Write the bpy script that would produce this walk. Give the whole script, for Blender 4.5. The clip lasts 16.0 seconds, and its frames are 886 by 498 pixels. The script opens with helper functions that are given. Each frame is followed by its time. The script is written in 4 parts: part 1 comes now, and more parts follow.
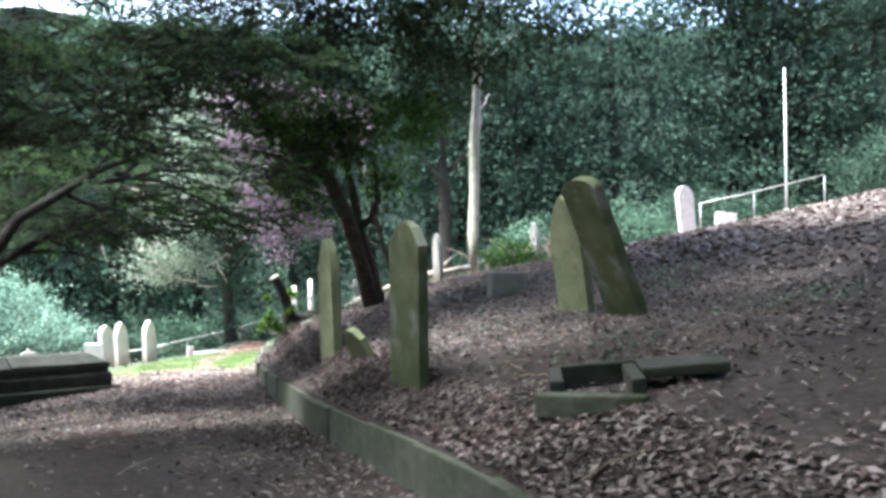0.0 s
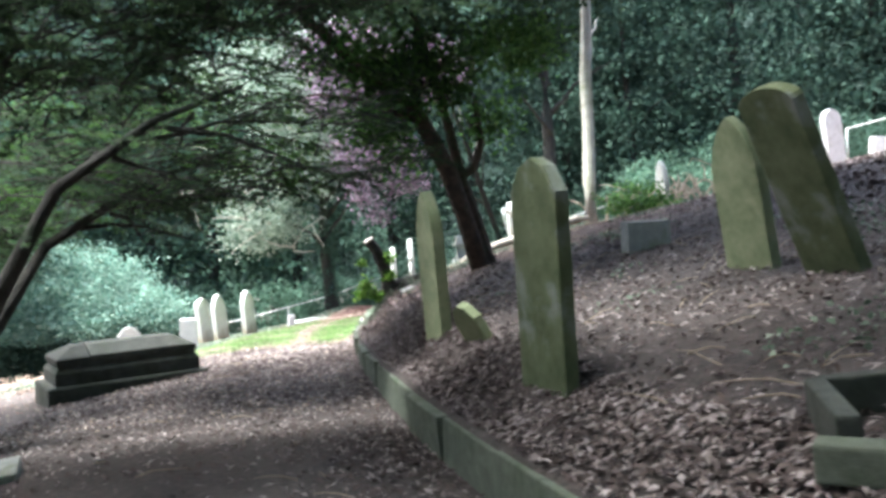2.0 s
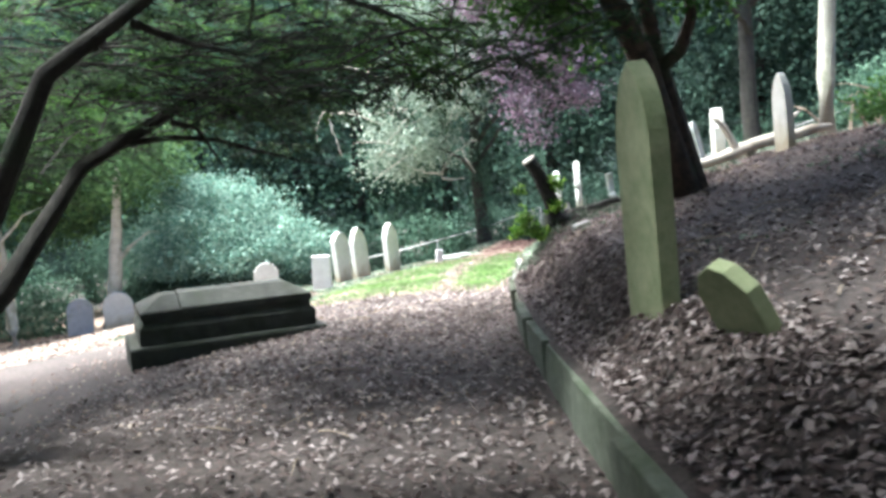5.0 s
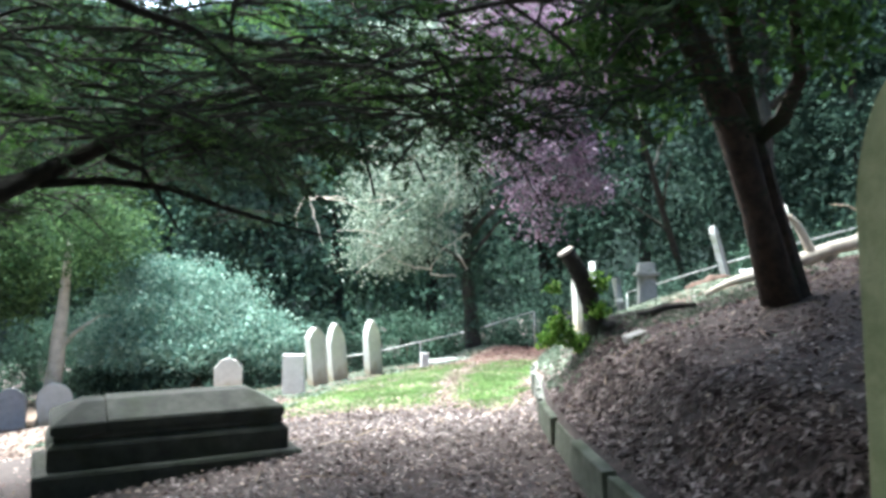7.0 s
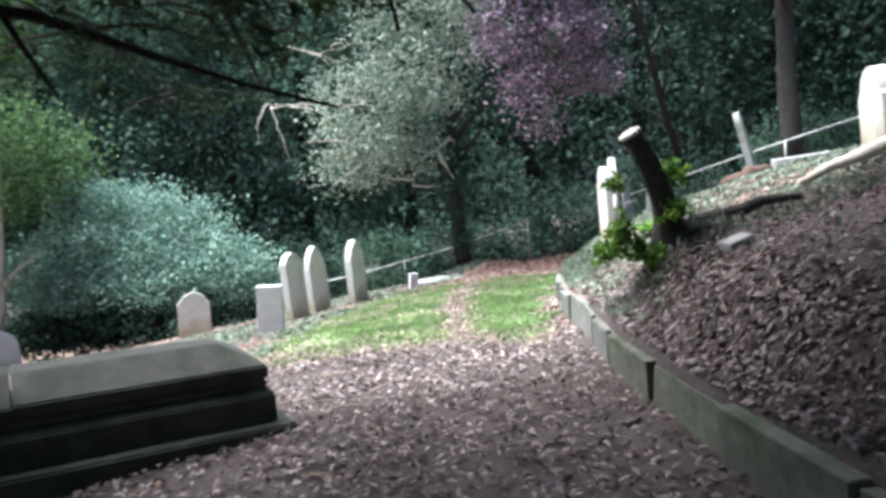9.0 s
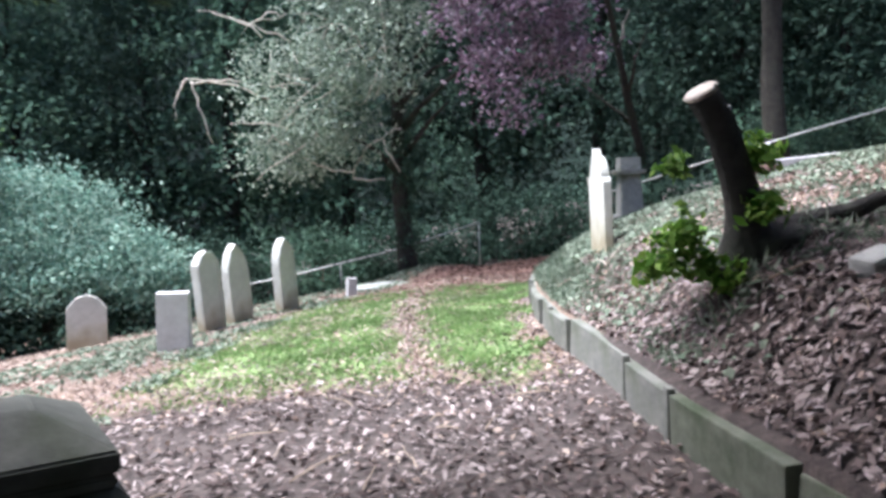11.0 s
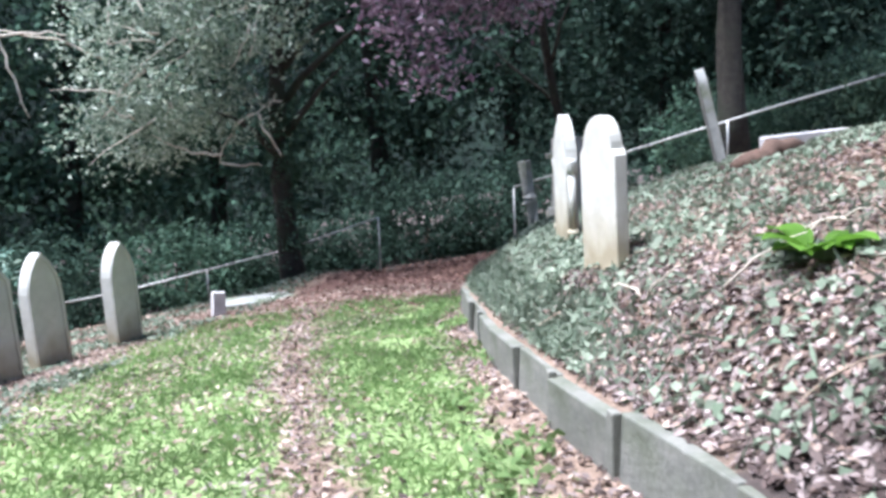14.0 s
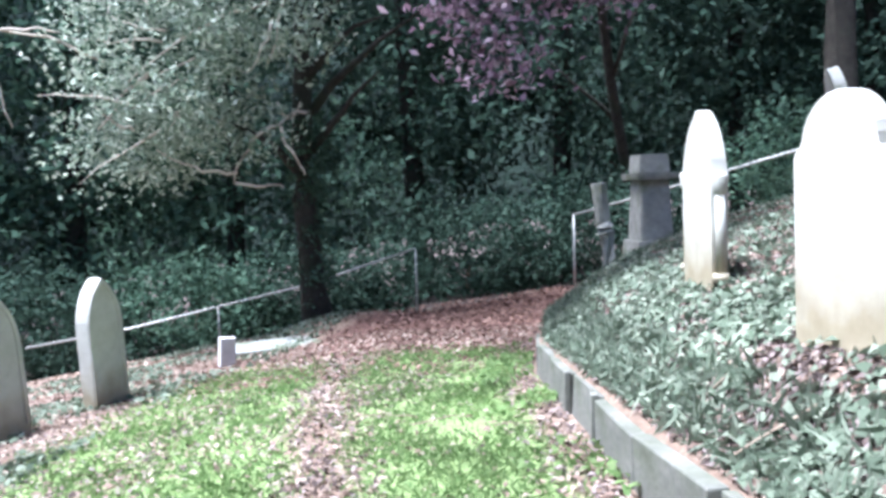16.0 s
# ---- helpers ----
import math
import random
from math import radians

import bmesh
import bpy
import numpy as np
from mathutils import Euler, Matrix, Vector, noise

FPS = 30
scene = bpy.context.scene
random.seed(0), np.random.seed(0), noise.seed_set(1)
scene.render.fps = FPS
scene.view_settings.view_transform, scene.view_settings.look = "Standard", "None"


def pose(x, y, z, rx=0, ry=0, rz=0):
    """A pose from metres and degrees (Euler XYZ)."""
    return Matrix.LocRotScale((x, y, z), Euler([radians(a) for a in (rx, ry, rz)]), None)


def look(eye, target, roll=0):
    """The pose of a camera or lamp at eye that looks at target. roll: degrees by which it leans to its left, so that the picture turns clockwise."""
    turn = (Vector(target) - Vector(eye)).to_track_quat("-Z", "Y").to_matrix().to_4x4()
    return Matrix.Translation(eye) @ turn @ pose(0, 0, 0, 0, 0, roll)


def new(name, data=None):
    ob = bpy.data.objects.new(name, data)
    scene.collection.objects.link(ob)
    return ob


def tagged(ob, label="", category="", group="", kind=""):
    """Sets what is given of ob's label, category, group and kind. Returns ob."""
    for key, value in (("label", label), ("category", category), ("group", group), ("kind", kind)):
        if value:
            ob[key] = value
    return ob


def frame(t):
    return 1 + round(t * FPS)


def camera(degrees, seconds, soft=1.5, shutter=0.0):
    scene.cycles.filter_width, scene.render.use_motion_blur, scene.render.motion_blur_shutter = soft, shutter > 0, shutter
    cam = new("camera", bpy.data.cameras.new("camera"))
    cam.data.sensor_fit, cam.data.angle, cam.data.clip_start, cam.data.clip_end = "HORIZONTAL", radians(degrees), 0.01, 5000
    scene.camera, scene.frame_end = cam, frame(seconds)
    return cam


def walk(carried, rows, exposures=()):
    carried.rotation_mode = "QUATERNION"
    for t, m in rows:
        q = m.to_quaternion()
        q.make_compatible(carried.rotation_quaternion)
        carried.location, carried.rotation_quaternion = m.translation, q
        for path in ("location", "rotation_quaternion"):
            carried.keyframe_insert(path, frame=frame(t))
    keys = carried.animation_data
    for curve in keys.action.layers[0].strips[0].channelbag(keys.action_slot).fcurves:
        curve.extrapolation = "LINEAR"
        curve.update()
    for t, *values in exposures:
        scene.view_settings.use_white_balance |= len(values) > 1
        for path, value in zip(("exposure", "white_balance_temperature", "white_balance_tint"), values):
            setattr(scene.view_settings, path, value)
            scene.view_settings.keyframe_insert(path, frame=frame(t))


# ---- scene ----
cam = camera(57.6, 16.0, soft=3.3, shutter=0.3)
LEVEL = pose(0, 0, 0, 0, 1.5, 0)
PATH = [
    (0, (-0.589, 0.291, 1.384), (-0.536, 2.29, 1.402), 1.0),
    (0.5, (-0.608, 0.86, 1.391), (-0.537, 2.858, 1.407), 1.1),
    (1, (-0.731, 1.339, 1.409), (-0.746, 3.339, 1.411), -2.9),
    (1.5, (-0.782, 1.841, 1.343), (-0.717, 3.839, 1.287), -1.6),
    (2, (-0.851, 2.515, 1.38), (-1.044, 4.503, 1.285), -2.2),
    (2.5, (-0.956, 3.021, 1.338), (-1.187, 4.997, 1.132), -5.2),
    (3, (-1.002, 3.669, 1.272), (-1.47, 5.571, 0.868), -7.5),
    (3.5, (-1.135, 4.269, 1.213), (-1.625, 6.165, 0.806), -4.6),
    (4, (-1.264, 4.894, 1.179), (-1.761, 6.802, 0.84), -3.4),
    (6.5, (-2.43, 7.569, 1.005), (-3.106, 9.449, 0.91), -3.7),
    (7, (-2.787, 8.144, 0.927), (-3.286, 10.081, 0.921), -0.1),
    (7.5, (-3.115, 8.625, 0.846), (-3.792, 10.501, 0.694), -2.7),
    (8, (-3.424, 9.167, 0.801), (-4.087, 11.04, 0.573), -3.0),
    (8.5, (-3.654, 9.758, 0.749), (-4.281, 11.641, 0.504), -2.6),
    (9, (-3.916, 10.373, 0.718), (-4.335, 12.317, 0.501), -3.1),
    (11.3, (-4.727, 13.148, 0.468), (-4.909, 15.127, 0.244), -0.0),
    (11.5, (-4.758, 13.415, 0.458), (-4.836, 15.397, 0.202), 0.9),
    (12, (-4.908, 14.081, 0.451), (-4.993, 16.063, 0.197), -0.1),
    (12.5, (-4.987, 14.681, 0.366), (-4.953, 16.668, 0.145), 0.1),
    (13, (-5.144, 15.31, 0.346), (-5.258, 17.294, 0.123), -1.6),
    (13.5, (-5.235, 15.841, 0.301), (-5.223, 17.825, 0.047), -1.2),
    (14, (-5.338, 16.44, 0.259), (-5.307, 18.425, 0.018), -0.7),
    (14.5, (-5.455, 17.045, 0.246), (-5.456, 19.034, 0.034), -0.6),
    (15, (-5.551, 17.694, 0.191), (-5.553, 19.682, -0.031), -0.6),
    (15.5, (-5.685, 18.268, 0.177), (-5.742, 20.261, 0.011), -0.8),
    (16, (-5.786, 18.86, 0.113), (-5.809, 20.853, -0.056), -0.2),
]
EXPOSURES = [(0.0, 2.95, 6050, 3), (4.0, 2.85, 6050, 2), (7.0, 2.6, 5900, 0), (8.0, 2.1, 5950, 2), (9.0, 2.0, 5900, 8), (11.5, 1.75, 5850, 12), (14.5, 1.72, 5700, 12), (15.5, 1.85, 5600, 12), (16.0, 2.0, 5550, 12)]
walk(cam, [(t, LEVEL @ look(eye, target, roll)) for t, eye, target, roll in PATH], EXPOSURES)

# ---- world and sun ----
world = bpy.data.worlds.new("sky")
scene.world = world
world.use_nodes = True
wn = world.node_tree
sky = wn.nodes.new("ShaderNodeTexSky")
sky.sky_type = "NISHITA"
sky.sun_disc = False
sky.air_density, sky.dust_density = 0.7, 4.0
sky.sun_elevation, sky.sun_rotation = radians(58), radians(-60)
wn.links.new(sky.outputs[0], wn.nodes["Background"].inputs[0])
wn.nodes["Background"].inputs[1].default_value = 0.15
sun = new("sun", bpy.data.lights.new("sun", "SUN"))
sun.data.energy, sun.data.angle, sun.data.color = 3.5, radians(14), (1.0, 0.98, 0.94)
sun.matrix_world = look((-20, 20, 40), (-7, 26, 0))


# ---- materials ----
def shader(name):
    m = bpy.data.materials.new(name)
    m.use_nodes = True
    nt = m.node_tree
    return m, nt, nt.nodes["Principled BSDF"]


def noise_node(nt, scale, detail=4.0, rough=0.6, coord=None):
    if coord is None:
        tc = nt.nodes.new("ShaderNodeTexCoord")
        coord = tc.outputs["Object"]
    n = nt.nodes.new("ShaderNodeTexNoise")
    n.inputs["Scale"].default_value, n.inputs["Detail"].default_value, n.inputs["Roughness"].default_value = scale, detail, rough
    nt.links.new(coord, n.inputs["Vector"])
    return n.outputs["Fac"]


def ramp(nt, fac, stops):
    r = nt.nodes.new("ShaderNodeValToRGB")
    while len(r.color_ramp.elements) < len(stops):
        r.color_ramp.elements.new(0.5)
    for e, (p, c) in zip(r.color_ramp.elements, stops):
        e.position, e.color = p, (*c, 1)
    nt.links.new(fac, r.inputs[0])
    return r.outputs[0]


def mixed(nt, fac, a, b):
    n = nt.nodes.new("ShaderNodeMix")
    n.data_type = "RGBA"
    nt.links.new(fac, n.inputs[0])
    nt.links.new(a, n.inputs[6])
    nt.links.new(b, n.inputs[7])
    return n.outputs[2]


def bumped(nt, bsdf, fac, strength=0.4, distance=0.02):
    b = nt.nodes.new("ShaderNodeBump")
    b.inputs["Strength"].default_value, b.inputs["Distance"].default_value = strength, distance
    nt.links.new(fac, b.inputs["Height"])
    nt.links.new(b.outputs[0], bsdf.inputs["Normal"])


def surface(name, a, b, scale=6.0, rough=0.85, bump=0.4, stain=None, stain_scale=1.5, stain_lo=0.5, stain_hi=0.65, dist=0.01):
    m, nt, p = shader(name)
    f = noise_node(nt, scale, 6.0, 0.65)
    col = ramp(nt, f, [(0.3, a), (0.7, b)])
    if stain:
        g = noise_node(nt, stain_scale, 5.0, 0.6)
        k = ramp(nt, g, [(stain_lo, (0, 0, 0)), (stain_hi, (1, 1, 1))])
        rgb = nt.nodes.new("ShaderNodeRGB")
        rgb.outputs[0].default_value = (*stain, 1)
        col = mixed(nt, k, col, rgb.outputs[0])
    nt.links.new(col, p.inputs["Base Color"])
    p.inputs["Roughness"].default_value = rough
    bumped(nt, p, noise_node(nt, scale * 5, 5.0, 0.7), bump, dist)
    return m


def leafy(name, a, b, c, glow=0.35, rough=0.55, shade=0.62):
    """Leaf material: colour varies leaf by leaf, with light passing through."""
    m, nt, p = shader(name)
    geo = nt.nodes.new("ShaderNodeNewGeometry")
    col = ramp(nt, geo.outputs["Random Per Island"], [(0.0, a), (0.5, b), (1.0, c)])
    # broad noise darkens patches; in the wood it paints the crowns' shady hollows
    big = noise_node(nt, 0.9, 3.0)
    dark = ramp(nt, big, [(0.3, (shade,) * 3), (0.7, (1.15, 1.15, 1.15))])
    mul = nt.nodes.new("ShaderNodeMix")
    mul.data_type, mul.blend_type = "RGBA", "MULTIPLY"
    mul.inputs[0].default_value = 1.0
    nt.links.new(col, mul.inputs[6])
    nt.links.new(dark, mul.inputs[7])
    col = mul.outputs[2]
    nt.links.new(col, p.inputs["Base Color"])
    p.inputs["Roughness"].default_value = rough
    p.inputs["Specular IOR Level"].default_value = 0.2
    tr = nt.nodes.new("ShaderNodeBsdfTranslucent")
    nt.links.new(col, tr.inputs[0])
    mx = nt.nodes.new("ShaderNodeMixShader")
    mx.inputs[0].default_value = glow
    nt.links.new(p.outputs[0], mx.inputs[1])
    nt.links.new(tr.outputs[0], mx.inputs[2])
    nt.links.new(mx.outputs[0], nt.nodes["Material Output"].inputs[0])
    return m


def marble():
    m, nt, p = shader("white_marble")
    tc = nt.nodes.new("ShaderNodeTexCoord")
    sep = nt.nodes.new("ShaderNodeSeparateXYZ")
    nt.links.new(tc.outputs["Object"], sep.inputs[0])
    col = ramp(nt, noise_node(nt, 5, 6.0, 0.65), [(0.3, (0.41, 0.41, 0.38)), (0.7, (0.54, 0.54, 0.51))])
    grime = ramp(nt, noise_node(nt, 2.4, 5.0), [(0.3, (0.24, 0.20, 0.12)), (0.7, (0.44, 0.38, 0.26))])
    s = nt.nodes.new("ShaderNodeMath")
    s.operation = "MULTIPLY_ADD"
    nt.links.new(noise_node(nt, 4.0, 5.0), s.inputs[0])
    s.inputs[1].default_value = 0.7
    nt.links.new(sep.outputs[2], s.inputs[2])
    col = mixed(nt, ramp(nt, s.outputs[0], [(0.42, (0.85, 0.85, 0.85)), (0.85, (0, 0, 0))]), col, grime)
    streak = ramp(nt, noise_node(nt, 9.0, 6.0, 0.75), [(0.6, (0, 0, 0)), (0.75, (0.6, 0.6, 0.6))])
    dark = ramp(nt, noise_node(nt, 1.3, 2.0), [(0.0, (0.2, 0.2, 0.18)), (1.0, (0.34, 0.33, 0.3))])
    col = mixed(nt, streak, col, dark)
    nt.links.new(col, p.inputs["Base Color"])
    p.inputs["Roughness"].default_value = 0.75
    bumped(nt, p, noise_node(nt, 30, 5.0, 0.7), 0.3, 0.008)
    return m


MARBLE = marble()
MOSSY = surface("mossy_stone", (0.065, 0.09, 0.038), (0.17, 0.185, 0.10), 3.2, 0.95, 0.8, (0.27, 0.29, 0.28), 1.5, 0.5, 0.64)
LICHEN = surface("lichen_stone", (0.15, 0.18, 0.09), (0.31, 0.325, 0.2), 3.2, 0.95, 0.7, (0.09, 0.12, 0.05), 1.7, 0.5, 0.68)
GREYSTONE = surface("grey_stone", (0.22, 0.23, 0.22), (0.38, 0.38, 0.36), 6, 0.9, 0.5, (0.13, 0.16, 0.08), 2.0, 0.5, 0.7)
PALESTONE = surface("pale_grey_stone", (0.42, 0.41, 0.42), (0.58, 0.57, 0.58), 6, 0.85, 0.3, (0.3, 0.29, 0.25), 2.5, 0.55, 0.7)
TOMB = surface("dark_tomb_stone", (0.025, 0.028, 0.023), (0.07, 0.074, 0.062), 5, 0.9, 0.6, (0.022, 0.03, 0.014), 2.0, 0.5, 0.7)
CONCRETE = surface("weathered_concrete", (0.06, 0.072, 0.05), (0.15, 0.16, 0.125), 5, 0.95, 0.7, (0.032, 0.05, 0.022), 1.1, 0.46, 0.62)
BARK = surface("brown_bark", (0.035, 0.025, 0.02), (0.13, 0.09, 0.065), 9, 0.95, 1.0, (0.07, 0.08, 0.04), 1.5, 0.55, 0.7, dist=0.05)
DARKBARK = surface("dark_bark", (0.018, 0.017, 0.015), (0.055, 0.05, 0.042), 8, 0.95, 1.0, (0.03, 0.04, 0.025), 1.5, 0.5, 0.7, dist=0.04)
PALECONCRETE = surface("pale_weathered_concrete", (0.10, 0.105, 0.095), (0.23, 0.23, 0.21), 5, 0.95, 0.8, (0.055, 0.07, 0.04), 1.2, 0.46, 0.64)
PALEBARK = surface("pale_bark", (0.30, 0.29, 0.25), (0.5, 0.48, 0.42), 5, 0.9, 0.6, (0.22, 0.24, 0.15), 1.4, 0.55, 0.7)
DEADWOOD = surface("bleached_wood", (0.42, 0.37, 0.31), (0.66, 0.6, 0.52), 8, 0.85, 0.6, (0.2, 0.15, 0.11), 2.2, 0.56, 0.7)
CUTWOOD = surface("cut_wood", (0.35, 0.3, 0.25), (0.6, 0.55, 0.5), 14, 0.85, 0.5, (0.06, 0.05, 0.04), 7.0, 0.58, 0.62)
RUSTWOOD = surface("rotten_red_wood", (0.06, 0.036, 0.027), (0.13, 0.08, 0.06), 9, 0.95, 0.8)
METAL = surface("galvanised_tube", (0.30, 0.31, 0.31), (0.46, 0.47, 0.46), 12, 0.5, 0.1)
METAL.node_tree.nodes["Principled BSDF"].inputs["Metallic"].default_value = 0.5
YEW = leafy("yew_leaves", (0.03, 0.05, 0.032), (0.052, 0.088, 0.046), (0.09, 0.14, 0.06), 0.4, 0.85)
# brighter copy of the yew leaves, with the light on them put into the colour
YEWLIT = leafy("lit_yew_leaves", (0.04, 0.09, 0.025), (0.08, 0.17, 0.04), (0.14, 0.25, 0.07), 0.5, 0.7)
# one woodland leaf in two tones: skylit, then deep shade, both as colour
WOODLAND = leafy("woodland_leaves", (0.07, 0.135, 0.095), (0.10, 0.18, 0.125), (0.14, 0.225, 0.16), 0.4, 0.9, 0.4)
DEEPWOOD = leafy("shaded_wood_leaves", (0.042, 0.082, 0.06), (0.06, 0.108, 0.08), (0.09, 0.142, 0.106), 0.4, 0.9, 0.35)
PALELEAF = leafy("pale_variegated_leaves", (0.17, 0.24, 0.175), (0.34, 0.42, 0.33), (0.56, 0.62, 0.53), 0.35, 0.7)
TEALLEAF = leafy("blue_green_leaves", (0.08, 0.17, 0.13), (0.19, 0.32, 0.26), (0.4, 0.54, 0.45), 0.35, 0.7)
PURPLE = leafy("purple_leaves", (0.17, 0.105, 0.155), (0.29, 0.20, 0.275), (0.48, 0.38, 0.47), 0.45, 0.8)
BRIGHT = leafy("bright_green_leaves", (0.05, 0.13, 0.015), (0.13, 0.27, 0.035), (0.28, 0.42, 0.09), 0.4, 0.6)
IVY = leafy("ivy_leaves", (0.09, 0.125, 0.085), (0.17, 0.215, 0.16), (0.30, 0.34, 0.27), 0.2, 0.75)
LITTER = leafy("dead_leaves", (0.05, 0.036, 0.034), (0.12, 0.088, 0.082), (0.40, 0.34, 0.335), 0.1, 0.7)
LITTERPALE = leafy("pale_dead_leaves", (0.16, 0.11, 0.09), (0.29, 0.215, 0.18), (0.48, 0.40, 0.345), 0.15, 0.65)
BANKLITTER = leafy("bank_dead_leaves", (0.11, 0.072, 0.062), (0.205, 0.145, 0.122), (0.36, 0.285, 0.25), 0.12, 0.75)
GRASS = leafy("grass_blades", (0.13, 0.215, 0.08), (0.185, 0.285, 0.11), (0.27, 0.36, 0.17), 0.4, 0.8)
MIDGREEN = leafy("mid_green_leaves", (0.04, 0.085, 0.035), (0.075, 0.14, 0.055), (0.13, 0.21, 0.085), 0.4, 0.85)
REDLITTER = leafy("reddish_dead_leaves", (0.06, 0.032, 0.027), (0.15, 0.083, 0.068), (0.32, 0.21, 0.175), 0.1, 0.7)
TWIG = surface("dry_twigs", (0.16, 0.12, 0.09), (0.36, 0.29, 0.23), 12, 0.9, 0.4)


def soil_material():
    m, nt, p = shader("soil_and_turf")
    fine = noise_node(nt, 14, 8.0, 0.7)
    mid = noise_node(nt, 2.3, 5.0, 0.6)
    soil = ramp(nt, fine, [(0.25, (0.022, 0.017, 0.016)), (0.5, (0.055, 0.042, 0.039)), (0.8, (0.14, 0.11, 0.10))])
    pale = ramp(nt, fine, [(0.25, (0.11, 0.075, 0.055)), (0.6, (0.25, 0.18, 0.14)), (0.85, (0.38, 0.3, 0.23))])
    turf = ramp(nt, fine, [(0.25, (0.13, 0.19, 0.07)), (0.55, (0.20, 0.28, 0.11)), (0.85, (0.31, 0.37, 0.19))])
    red = ramp(nt, fine, [(0.25, (0.05, 0.026, 0.022)), (0.8, (0.17, 0.085, 0.068))])

    def mask(name):
        a = nt.nodes.new("ShaderNodeAttribute")
        a.attribute_name = name
        s = nt.nodes.new("ShaderNodeMath")
        s.operation = "MULTIPLY_ADD"
        nt.links.new(mid, s.inputs[0])
        s.inputs[1].default_value = 0.9
        nt.links.new(a.outputs["Fac"], s.inputs[2])
        return ramp(nt, s.outputs[0], [(0.7, (0, 0, 0)), (0.98, (1, 1, 1))])
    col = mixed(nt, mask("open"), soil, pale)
    col = mixed(nt, mask("turf"), col, turf)
    col = mixed(nt, mask("red"), col, red)
    nt.links.new(col, p.inputs["Base Color"])
    p.inputs["Roughness"].default_value = 0.95
    bumped(nt, p, fine, 0.9, 0.03)
    return m


SOIL = soil_material()

# ---- lie of the land ----
KERB_Y = [-6, 0, 6.0, 7.75, 8.9, 10.3, 12.0, 13.6, 15.2, 17.0, 19.3, 20.6, 22.5, 24.5, 27.0, 29.0, 31.0, 33.5, 36]
KERB_X = [3.3, 1.4, -0.59, -1.2, -1.6, -2.05, -2.6, -3.05, -3.5, -3.93, -4.3, -4.56, -4.79, -4.9, -4.95, -4.7, -4.1, -2.6, -0.5]
PATH_Y = [-30, -5, 0.3, 4.9, 10.4, 14.7, 18.9, 24.0, 27.0, 30.0, 36.0, 60, 400]
PATH_Z = [0.3, 0.0, -0.08, -0.18, -0.63, -0.95, -1.19, -1.55, -1.8, -1.97, -2.0, -3, -4]
BANK_U = [0, 0.3, 0.6, 1, 2.3, 4, 7, 13, 20, 60, 400]
BANK_NEAR = [0.34, 0.42, 0.53, 0.66, 0.92, 1.25, 1.85, 3.2, 5.0, 9, 12]
BANK_MID = [0.37, 0.48, 0.76, 0.92, 1.1, 1.35, 2.0, 3.3, 5.0, 9, 12]
BANK_FAR = [0.39, 0.52, 0.82, 1.06, 1.5, 1.98, 2.5, 3.65, 5.2, 9, 12]
LEFT_U = [-400, -60, -15, -8.5, -5.4, -2.5, 0]
LEFT_Z = [-6.0, -4.2, -1.9, -0.8, -0.36, -0.05, 0]


def kerb_x(y):
    return float(np.interp(y, KERB_Y, KERB_X))


def land(x, y, rough=True):
    u = x - kerb_x(y)
    z = float(np.interp(y, PATH_Y, PATH_Z))
    if u > 0:
        bank = [float(np.interp(u, BANK_U, r)) for r in (BANK_NEAR, BANK_MID, BANK_FAR)]
        fade = 1 - 0.55 * float(np.clip((y - 31) / 8, 0, 1))
        z += fade * float(np.interp(y, (8, 11, 17), bank))
    else:
        z += float(np.interp(u, LEFT_U, LEFT_Z)) + 0.1 * float(np.clip((y - 9) / 6, 0, 1)) * math.exp(-(u / 0.35) ** 2)
    if rough:
        a = 0.05 if u > 0.3 else 0.02
        z += a * noise.noise((x * 0.9, y * 0.9, 0.0)) + 0.4 * a * noise.noise((x * 3.1, y * 3.1, 5.0))
        z += 0.24 * math.exp(-((x + 3.3) ** 2 / 0.35 + (y - 18.1) ** 2 / 0.5)) * min(1.0, max(0.0, u / 0.4))
        z += 0.3 * math.exp(-((x + 7.6) ** 2 / 1.6 + (y - 32.3) ** 2 / 0.8))
    return z


def cover(x, y):
    """How much open ground, turf and red earth there is at a place."""
    u = x - kerb_x(y)
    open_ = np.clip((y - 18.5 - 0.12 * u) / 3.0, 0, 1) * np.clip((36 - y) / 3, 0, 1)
    lane = min(1.0, abs(u + 1.6 + 0.12 * (y - 22)) / 0.45)
    turf = np.clip((y - 18.8) / 2.0, 0, 1) * np.clip((29.8 - y) / 1.2, 0, 1) * np.clip((u + 4.6) / 0.8, 0, 1) * np.clip((-0.15 - u) / 0.4, 0, 1) * (0.1 + 0.9 * lane) * float(np.clip(0.95 + 0.9 * noise.noise((x * 0.8, y * 0.5, 4.0)), 0.1, 1))
    red = np.clip((y - 28.8) / 1.2, 0, 1) * np.clip((37 - y) / 2, 0, 1) * np.clip((u + 4.2) / 1.0, 0, 1) * np.clip((1.2 - u) / 1.0, 0, 1)
    return float(open_), float(turf), float(red)


def mesh_from(name, verts, faces):
    me = bpy.data.meshes.new(name)
    me.from_pydata(verts, [], faces)
    me.update()
    return me


